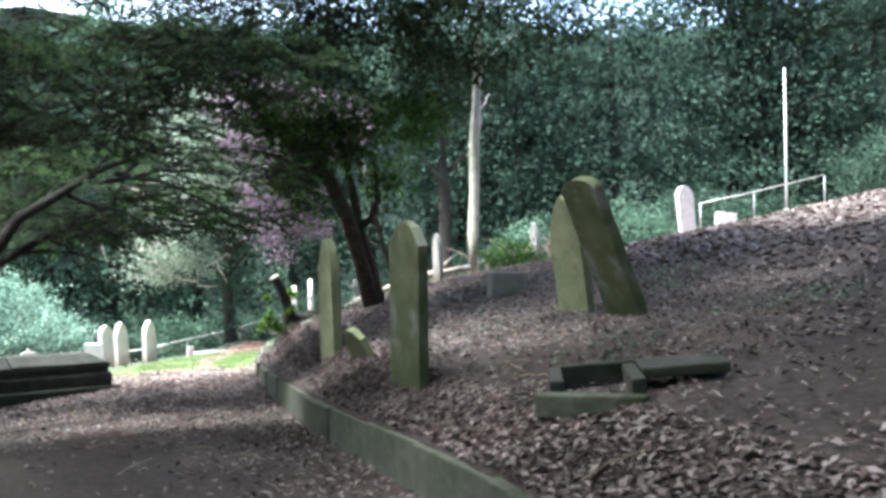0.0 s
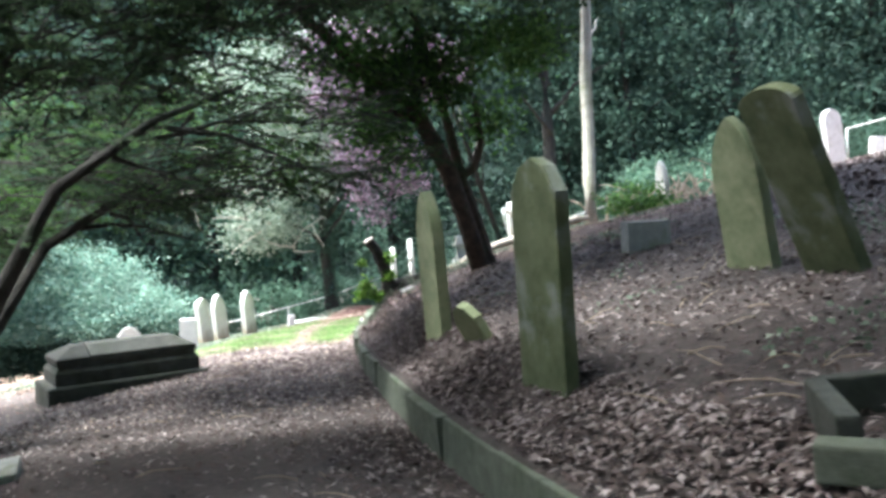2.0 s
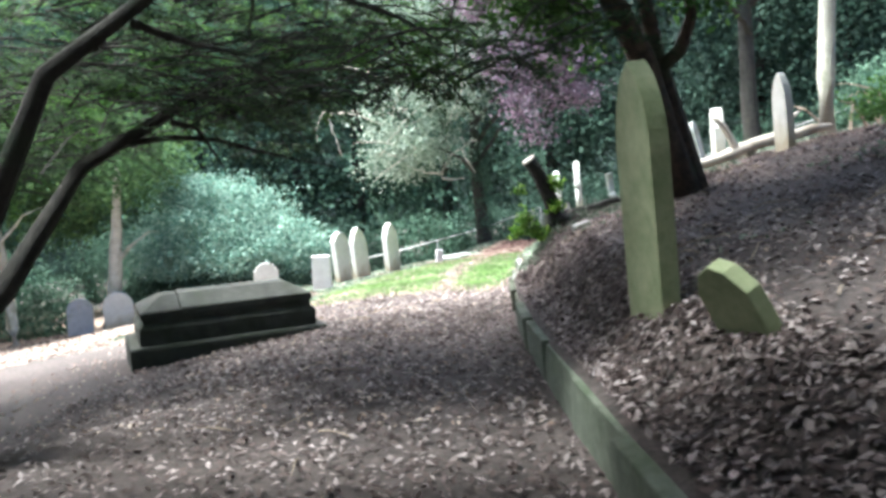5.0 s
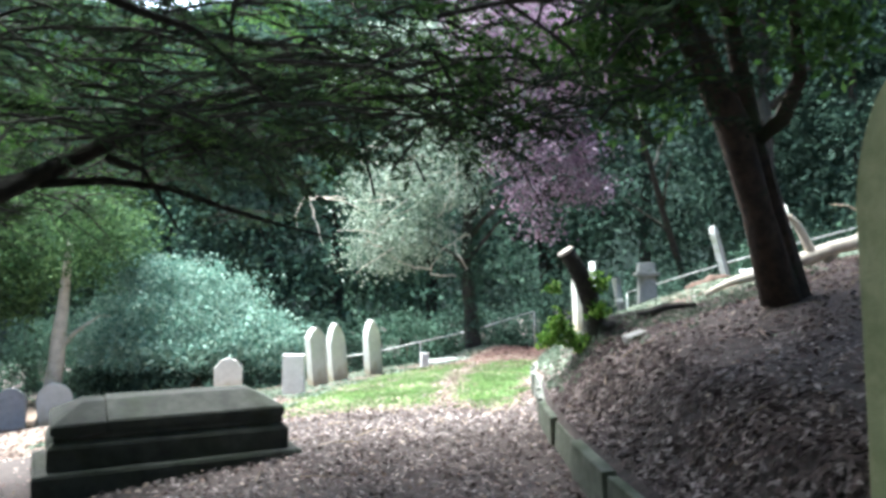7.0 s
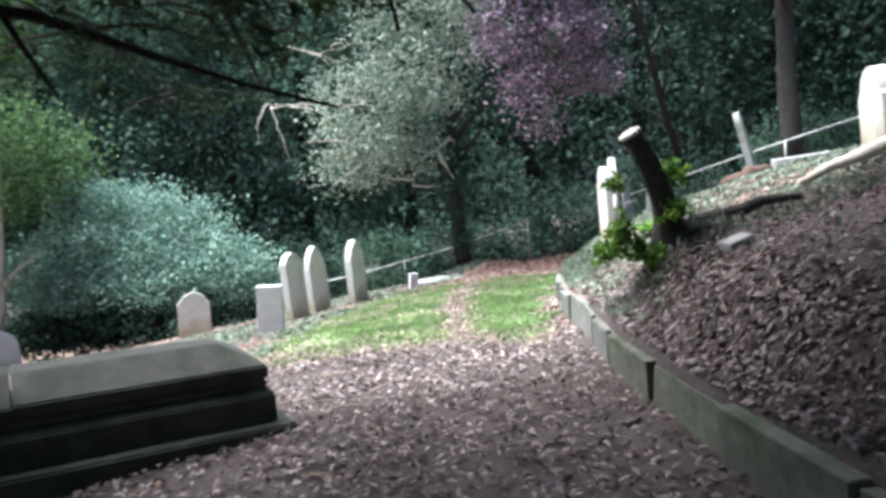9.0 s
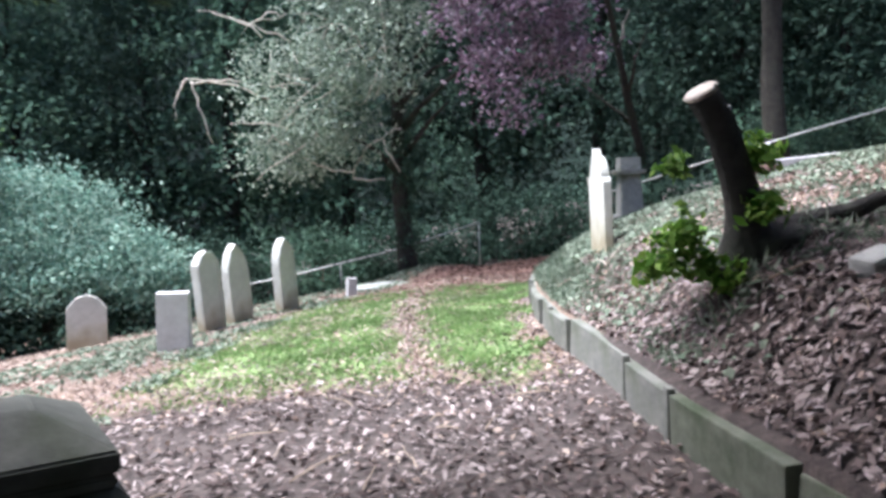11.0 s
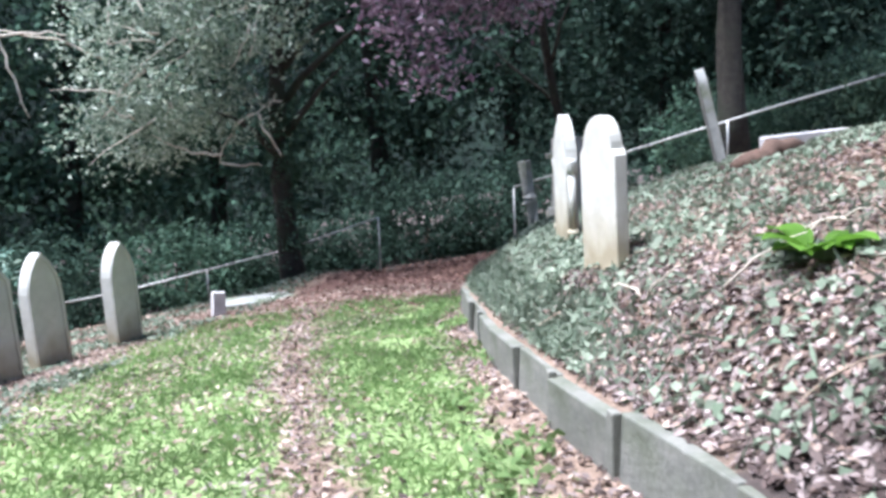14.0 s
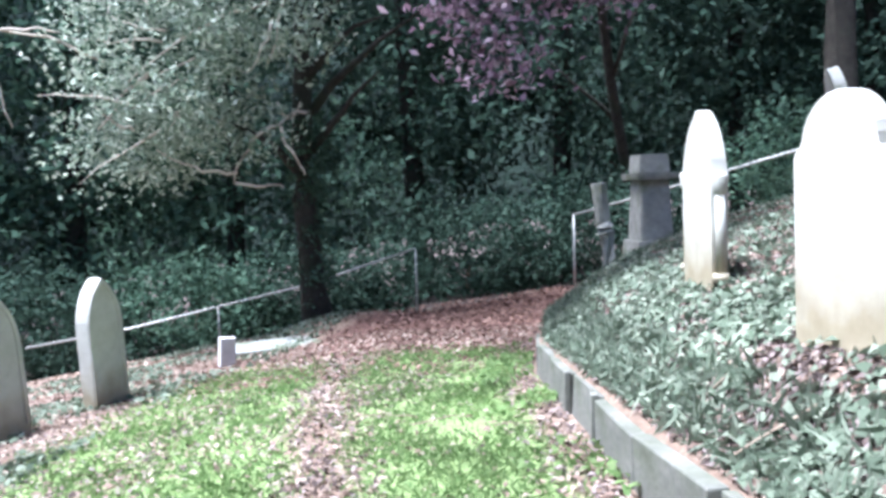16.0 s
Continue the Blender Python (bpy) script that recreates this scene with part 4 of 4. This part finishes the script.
# tree with pale foliage and bare looping twigs
holly = tree((-8.2, 33.0), 6.5, 0.24, DARKBARK, "ivy-grown tree with pale grey-green foliage and bare twigs", [((-10.4, 32.2, 2.4), (1.9, 1.5, 1.7)), ((-9.0, 32.0, 3.4), (1.7, 1.5, 1.5)), ((-11.0, 32.4, 0.9), (1.2, 1.0, 0.7)), ((-9.2, 32.0, 1.2), (0.9, 0.8, 0.6)), ((-8.5, 32.6, 5.4), (2.6, 2, 1.6)), ((-10.6, 32.5, 7.0), (2.6, 1.5, 1.5)), ((-8.0, 32.8, 7.6), (2.2, 1.5, 1.3))], 24000, 0.13, PALELEAF, 43, (0.0, 0), 5, "pale_leaved_tree", clump=0.25)
crown("ivy", holly, [((-8.2, 32.95, -1.0), (0.3, 0.3, 0.9)), ((-8.2, 32.95, 0.6), (0.4, 0.4, 1.0))], 3000, 0.09, WOODLAND, 44, 0.08, 10)
for i, (p, q, sag) in enumerate((((-8.25, 32.8, 1.5), (-8.54, 32.0, 1.24), (0, 0, 0.05)), ((-8.54, 32.0, 1.24), (-9.29, 32.0, 0.33), (-0.14, 0, 0.14)), ((-9.31, 32.0, 0.33), (-8.5, 32.0, 0.27), (0, 0, -0.02)), ((-8.52, 32.0, 1.22), (-8.15, 31.9, 0.45), (0.0, 0, -0.1)), ((-9.27, 32.0, 0.5), (-10.5, 31.9, 0.94), (0, 0, -0.14)),
                                 ((-8.6, 32, 3.2), (-10.9, 31.6, 1.9), (0, 0, 0.2)), ((-10.5, 31.7, 2.1), (-11.3, 31.6, 1.2), (0, 0, 0.1)), ((-11.2, 31.7, 2.3), (-13.1, 31.4, 2.87), (0, 0, 0.1)), ((-13.1, 31.4, 2.87), (-13.5, 31.4, 1.85), (-0.1, 0, 0.1)), ((-13.0, 31.4, 2.8), (-12.6, 31.4, 1.3), (0, 0, 0)), ((-13.0, 31.4, 2.75), (-11.75, 31.5, 2.78), (0, 0, 0)), ((-8.5, 32, 4.6), (-8.6, 31.6, 2.2), (0.2, 0, 0)))):
    bm = bmesh.new()
    tube(bm, curve_pts(p, q, sag, 7, 0.04), [0.032, 0.03, 0.028, 0.026, 0.024, 0.02, 0.017, 0.012], 6)
    part("bare_twig", bm, DEADWOOD, holly, "pale bare twig", True)

r9 = random.Random(91)
for i in range(26):
    p = Vector((r9.uniform(-11.5, -8.4), r9.uniform(31.4, 32.4), r9.uniform(1.0, 5.0)))
    bm = bmesh.new()
    tube(bm, curve_pts(p, p + Vector((r9.uniform(-1.8, 0.6), -0.3, r9.uniform(-1.0, 0.7))), (0, 0, r9.uniform(-0.25, 0.3)), 6, 0.06, r9), [0.026, 0.023, 0.02, 0.017, 0.013, 0.009, 0.005], 5)
    part("bare_twig", bm, DEADWOOD, holly, "pale bare twig", True)

# purple-leaved tree reaching over the clearing
tree((-1.0, 39.0), 9.0, 0.14, DARKBARK, "purple-leaved tree with drooping sprays", [((-5.0, 27.6, 5.2), (1.3, 1.0, 1.2)), ((-5.9, 27.5, 3.6), (0.7, 0.6, 0.9)), ((-4.7, 27.5, 3.4), (0.9, 0.7, 0.8)), ((-5.5, 27.4, 2.3), (0.6, 0.5, 0.6)), ((-5.25, 27.4, 1.5), (0.28, 0.3, 0.4)), ((-4.2, 27.6, 2.4), (0.6, 0.5, 0.35)), ((-6.5, 27.6, 5.2), (0.8, 0.7, 0.7)), ((-6.2, 28.0, 6.6), (1.6, 1.4, 1.0)), ((-4.0, 29.5, 6.2), (1.6, 2.2, 1.1))], 25000, 0.12, PURPLE, 47, (-2.5, -5.5), 4, "purple_tree", clump=0.22)
tree((0.5, 31.8), 10, 0.26, DARKBARK, "dark straight tree by the handrail", [((0.5, 32, 9.0), (3, 2.5, 2.2))], 9000, 0.24, DEEPWOOD, 49)

# round blue-green bush below the path
bush = tagged(empty("round_bush"), "large round blue-green variegated bush", "bush")
crown("foliage", bush, [((-16.2, 29.4, -0.7), (2.6, 2.2, 1.7)), ((-14.0, 29.0, -1.3), (1.6, 1.4, 0.9)), ((-18.3, 29.2, -1.2), (1.6, 1.5, 1.2)), ((-15.2, 28.2, -1.6), (1.5, 0.9, 0.6)), ((-17.2, 28.0, -1.5), (1.3, 0.9, 0.7)), ((-13.2, 29.0, -1.7), (0.9, 0.8, 0.5)), ((-17.0, 29, 0.6), (1.2, 1, 0.6))], 34000, 0.14, TEALLEAF, 51, 0.22, 14, 0.3, 0.4)
# dark leaves that stand in for the shadow beneath the bush
crown("under_bush_shade", bush, [((-15.3, 28.9, -2.6), (3.4, 1.5, 0.7)), ((-18, 29, -2.7), (2, 1.4, 0.8))], 9000, 0.16, DEEPWOOD, 52, 0.2)
bm = bmesh.new()
tube(bm, [(-16, 29.4, -4.2), (-15.9, 29.4, -2.8), (-16.1, 29.4, -1.2)], [0.22, 0.18, 0.1], 9)
part("stem", bm, BARK, bush, smooth=True)

tree((-19.3, 27.1), 5.5, 0.24, PALEBARK, "pale curved trunk at the wood's edge", [((-19.5, 27.6, 1.8), (3.0, 2.2, 1.7)), ((-21.0, 27.4, 0.2), (1.6, 1.2, 0.9))], 14000, 0.16, MIDGREEN, 53, (1.1, 0), 1)
tree((-21.5, 25.5), 6, 0.18, PALEBARK, "pale slim trunk at the wood's edge", [((-22, 25.5, 2.0), (2.6, 2.4, 1.6))], 9000, 0.18, MIDGREEN, 54, (-0.5, 0), 4)

# the wood around
rg = random.Random(77)
ring = []
for x in (-30, -26, -22, -18.5, -15, -11.5, -6, -2.5, 1.5, 5, 9, 13, 17, 21):
    ring.append((x + rg.uniform(-0.8, 0.8), 38.5 + rg.uniform(-1, 1.5) - (2.0 if x > 6 else 0)))
for x in (-33, -24, -14, -7, 0, 5, 9, 15, 24):
    ring.append((x, 46 + rg.uniform(-2, 2)))
# trees with y below 4 are never in view, added to block low skylight
ring += [(-29, 31), (-27, 24), (-26, 17), (-24, 10), (-21, 3), (-14, -4), (-6, -9), (5, -10), (14, -5), (19, 3), (22, 12), (24, 21), (23, 30), (14.5, 35)]
for i, (x, y) in enumerate(ring):
    z = land(x, y)
    h = rg.uniform(12, 17)
    # most trees on the left get the lighter leaves, skylight put into colour
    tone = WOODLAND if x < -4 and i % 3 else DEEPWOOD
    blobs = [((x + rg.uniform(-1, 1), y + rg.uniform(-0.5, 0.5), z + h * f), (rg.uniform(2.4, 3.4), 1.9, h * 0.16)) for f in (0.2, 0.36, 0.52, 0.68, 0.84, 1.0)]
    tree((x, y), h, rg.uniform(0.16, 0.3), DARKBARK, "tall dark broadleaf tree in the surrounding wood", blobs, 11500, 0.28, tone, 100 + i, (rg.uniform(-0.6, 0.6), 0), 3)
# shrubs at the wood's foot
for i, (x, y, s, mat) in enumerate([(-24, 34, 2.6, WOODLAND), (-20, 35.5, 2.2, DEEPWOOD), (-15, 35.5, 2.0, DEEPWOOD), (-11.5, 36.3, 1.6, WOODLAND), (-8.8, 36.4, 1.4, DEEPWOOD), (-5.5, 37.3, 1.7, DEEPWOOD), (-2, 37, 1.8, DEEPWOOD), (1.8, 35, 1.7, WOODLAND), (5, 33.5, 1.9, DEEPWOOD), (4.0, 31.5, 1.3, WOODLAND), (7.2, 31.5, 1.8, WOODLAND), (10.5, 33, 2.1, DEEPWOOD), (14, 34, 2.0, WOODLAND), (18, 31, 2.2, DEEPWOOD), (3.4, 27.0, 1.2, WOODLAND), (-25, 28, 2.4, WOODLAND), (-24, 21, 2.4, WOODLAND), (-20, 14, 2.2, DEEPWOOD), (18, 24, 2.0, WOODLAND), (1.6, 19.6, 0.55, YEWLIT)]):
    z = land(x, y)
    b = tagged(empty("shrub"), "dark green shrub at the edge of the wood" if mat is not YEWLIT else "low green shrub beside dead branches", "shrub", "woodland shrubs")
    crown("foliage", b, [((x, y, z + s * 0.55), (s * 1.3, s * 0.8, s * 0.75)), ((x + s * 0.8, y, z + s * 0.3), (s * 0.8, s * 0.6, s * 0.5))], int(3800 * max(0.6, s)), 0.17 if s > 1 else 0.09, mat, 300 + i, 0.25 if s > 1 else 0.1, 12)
    bm = bmesh.new()
    tube(bm, [(x, y, z - 0.2), (x + 0.05, y, z + s * 0.5)], [0.07, 0.04], 7)
    part("stem", bm, BARK, b, smooth=True)


# dead branches heaped by the slim tree
def make_brush():
    root = tagged(empty("brushwood_heap"), "heap of grey dead branches on the bank", "brushwood")
    r = random.Random(8)
    for i in range(34):
        x, y = r.uniform(1.0, 4.6), r.uniform(20.6, 22.4)
        z = land(x, y)
        a = r.uniform(0, 3.14)
        L = r.uniform(0.6, 1.5)
        e = Vector((math.cos(a) * L, math.sin(a) * 0.4 * L, r.uniform(0.2, 0.9)))
        bm = bmesh.new()
        tube(bm, curve_pts((x, y, z + 0.02), Vector((x, y, z)) + e, (0, 0, r.uniform(0.0, 0.4)), 5, 0.06, r), [0.03, 0.026, 0.022, 0.018, 0.012, 0.006], 5)
        part("branch", bm, TWIG, root)


make_brush()


# ---- distant wood closing the view ----
def make_backdrop():
    n, rad = 72, 62.0
    verts, faces = [], []
    for i in range(n):
        a = 2 * math.pi * i / n
        h = 24 + 3 * noise.noise((math.cos(a) * 4, math.sin(a) * 4, 0)) + 2 * noise.noise((math.cos(a) * 19, math.sin(a) * 19, 3))
        for k in range(7):
            f = k / 6
            r = rad + 3 * f + 0.8 * noise.noise((math.cos(a) * 15, math.sin(a) * 15, f * 7))
            verts.append((math.cos(a) * r - 4, math.sin(a) * r + 18, -8 + f * (h + 8)))
    for i in range(n):
        for k in range(6):
            p, q = i * 7 + k, ((i + 1) % n) * 7 + k
            faces.append((p, q, q + 1, p + 1))
    me = mesh_from("backdrop", verts, faces)
    me.materials.append(surface("far_wood", (0.012, 0.028, 0.02), (0.07, 0.12, 0.085), 0.9, 0.95, 1.0, (0.02, 0.04, 0.03), 0.3, 0.45, 0.6, dist=0.5))
    tagged(new("backdrop", me), "dark mass of distant woodland", "woodland", kind="structure")


make_backdrop()


# ---- leaf litter, ivy and grass ----
def scatter(name, label, cat, n, area, size, mat, seed, keep, slim=0.55, lift=0.012, upright=0.0, flat=2.2, fold=0.25):
    rng = np.random.default_rng(seed)
    u = rng.uniform(area[0], area[1], n)
    y = area[2] + (area[3] - area[2]) * rng.uniform(0, 1, n) ** 1.15
    rows = []
    for ui, yi in zip(u, y):
        x = kerb_x(yi) + ui
        if -0.06 < ui < 0.055 or not keep(x, yi, ui, rng):
            continue
        rows.append((x, yi, land(x, yi)))
    c = np.array(rows)
    k = len(c)
    steep = np.array([(land(q[0] + 0.06, q[1], False) - land(q[0] - 0.06, q[1], False)) / 0.12 if 0.05 < q[0] - kerb_x(q[1]) < 2 else 0.0 for q in rows])
    ln = size * rng.uniform(0.55, 1.35, k)
    if upright:
        c[:, 2] += ln * 0.3 * upright
        nor = unit(rng.normal(size=(k, 3)) * np.array([1, 1, 0.35]))
    else:
        c[:, 2] += lift + rng.uniform(0, 0.02, k)
        nor = unit(rng.normal(size=(k, 3)) * 0.75 + np.array([0, 0, flat]) - np.outer(np.clip(steep, -1.5, 1.5), np.array([flat, 0, 0])))
    me = leaf_mesh(name, c, nor, ln, ln * slim, rng, fold)
    me.materials.append(mat)
    return tagged(new(name, me), label, cat, kind="stuff")


def patch(x, y, s, k=0.0):
    return noise.noise((x * s, y * s, k))


def litter_keep(x, y, u, rng):
    o, t, r = cover(x, y)
    if u < 0:
        d = 0.05 + 0.95 * np.clip((u + 1.9) / 1.6, 0, 1) ** 1.5
        d += (0.85 - d) * np.clip((y - 8) / 4, 0, 1)
        d *= 1 - 0.93 * t
        d *= 0.12 + 0.88 * np.clip((u + 5.5) / 2.5, 0, 1)
    else:
        d = (0.75 + 0.5 * patch(x, y, 0.8)) * (0.5 + 0.5 * np.clip((y - 7) / 6, 0, 1))
    return rng.uniform() < d * (0.75 + 0.5 * patch(x, y, 1.7, 3.0))


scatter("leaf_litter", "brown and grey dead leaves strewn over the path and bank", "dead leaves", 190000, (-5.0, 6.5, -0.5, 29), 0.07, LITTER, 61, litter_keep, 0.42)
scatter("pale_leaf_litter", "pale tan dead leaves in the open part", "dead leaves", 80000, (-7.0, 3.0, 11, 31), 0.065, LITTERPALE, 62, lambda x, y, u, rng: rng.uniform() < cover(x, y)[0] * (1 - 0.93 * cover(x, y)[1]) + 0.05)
scatter("ivy_ground_cover", "grey-green ivy and ground cover on the bank", "ivy", 46000, (0.1, 7.0, 7.0, 32), 0.06, IVY, 63, lambda x, y, u, rng: patch(x, y, 0.55, 7.0) + np.clip((y - 20) / 5, -0.35, 0.3) + 0.3 * rng.uniform(-1, 1) > 0.12, 0.8, 0.05, 0, 1.2)
scatter("grass", "bright green short grass of the clearing", "grass", 110000, (-5.2, -0.1, 17.5, 30.5), 0.085, GRASS, 64, lambda x, y, u, rng: rng.uniform() < cover(x, y)[1] * (0.6 + 0.9 * patch(x, y, 1.3, 9.0)), 0.16, 0, 1.0, 1, 0.05)
scatter("bank_weeds", "yellowish dry grass and weeds over the kerb", "weeds", 16000, (0.05, 2.5, 17.5, 31), 0.12, IVY, 65, lambda x, y, u, rng: rng.uniform() < 0.5 + patch(x, y, 1.1, 2.0), 0.14, 0, 1.0, 1, 0.05)

scatter("kerb_top_weeds", "dry grass and weeds hanging over the far kerb wall", "weeds", 9000, (0.056, 0.5, 20.5, 31), 0.17, IVY, 73, lambda x, y, u, rng: rng.uniform() < np.clip((y - 20.5) / 4, 0, 1) * (0.7 + 0.8 * patch(x, y, 1.2, 6.0)), 0.13, 0, 1.0, 1, 0.05)
scatter("kerb_foot_weeds", "green weeds growing at the foot of the kerb wall", "weeds", 7000, (-0.6, -0.07, 20.0, 29), 0.09, GRASS, 74, lambda x, y, u, rng: rng.uniform() < 0.1 + 0.9 * patch(x, y, 1.0, 16.0), 0.45, 0.05, 0, 0.9)


def near_kerb(x, y, u, rng):
    return rng.uniform() < 0.85


scatter("kerbside_litter", "dead leaves banked up behind the kerb wall", "dead leaves", 34000, (0.06, 1.0, 2.0, 29), 0.07, LITTER, 66, near_kerb, 0.42)
scatter("bank_pale_litter", "pale tan dead leaves over the far bank", "dead leaves", 52000, (0.06, 6.0, 16.5, 31), 0.055, BANKLITTER, 71, lambda x, y, u, rng: rng.uniform() < 0.6 * np.clip((y - 17) / 3, 0.1, 1) * (0.7 + 0.8 * patch(x, y, 0.9, 5.0)))
scatter("hilltop_litter", "sparse dead leaves over the upper bank", "dead leaves", 30000, (6.3, 18, 4, 29), 0.12, LITTER, 67, near_kerb)
scatter("kerb_ivy", "ivy trailing behind the kerb wall", "ivy", 16000, (0.06, 1.2, 19.5, 31), 0.07, IVY, 68, lambda x, y, u, rng: patch(x, y, 0.9, 17.0) + (y - 22) * 0.06 + 0.3 * rng.uniform(-1, 1) > 0.1, 0.8, 0.03, 0, 1.2)
scatter("low_weeds", "low grey-green weeds beyond the turf", "weeds", 22000, (-8.0, -4.0, 18.5, 34), 0.085, IVY, 69, lambda x, y, u, rng: patch(x, y, 0.7, 27.0) + 0.25 * rng.uniform(-1, 1) > 0.02, 0.6, 0.03, 0, 1.0)
scatter("lower_litter", "dead leaves over the ground below the path", "dead leaves", 26000, (-17, -5.5, 17.5, 33), 0.11, LITTERPALE, 72, lambda x, y, u, rng: rng.uniform() < 0.6 + 0.6 * patch(x, y, 0.6, 11.0))
scatter("far_litter", "reddish dead leaves heaped at the wood's edge", "dead leaves", 26000, (-7.5, 3.0, 27.5, 36.5), 0.085, REDLITTER, 70, lambda x, y, u, rng: rng.uniform() < 0.3 + 0.5 * cover(x, y)[2])


def make_twigs():
    root = tagged(empty("fallen_twigs"), "thin dry twigs lying on the leafy bank", "twigs", kind="stuff")
    r = random.Random(19)
    bm = bmesh.new()
    for i in range(220):
        y = r.uniform(3, 27)
        u = r.uniform(-3, 4.5)
        if -0.4 < u < 0.3:
            continue
        x = kerb_x(y) + u
        a, L = r.uniform(0, 6.28), r.uniform(0.12, 0.5)
        e = (x + math.cos(a) * L, y + math.sin(a) * L)
        tube(bm, curve_pts((x, y, land(x, y) + 0.02), (e[0], e[1], land(*e) + r.uniform(0.02, 0.08)), (0, 0, 0.02), 3, 0.01, r), [0.008, 0.007, 0.005, 0.003], 4)
    part("twigs", bm, TWIG, root)


make_twigs()
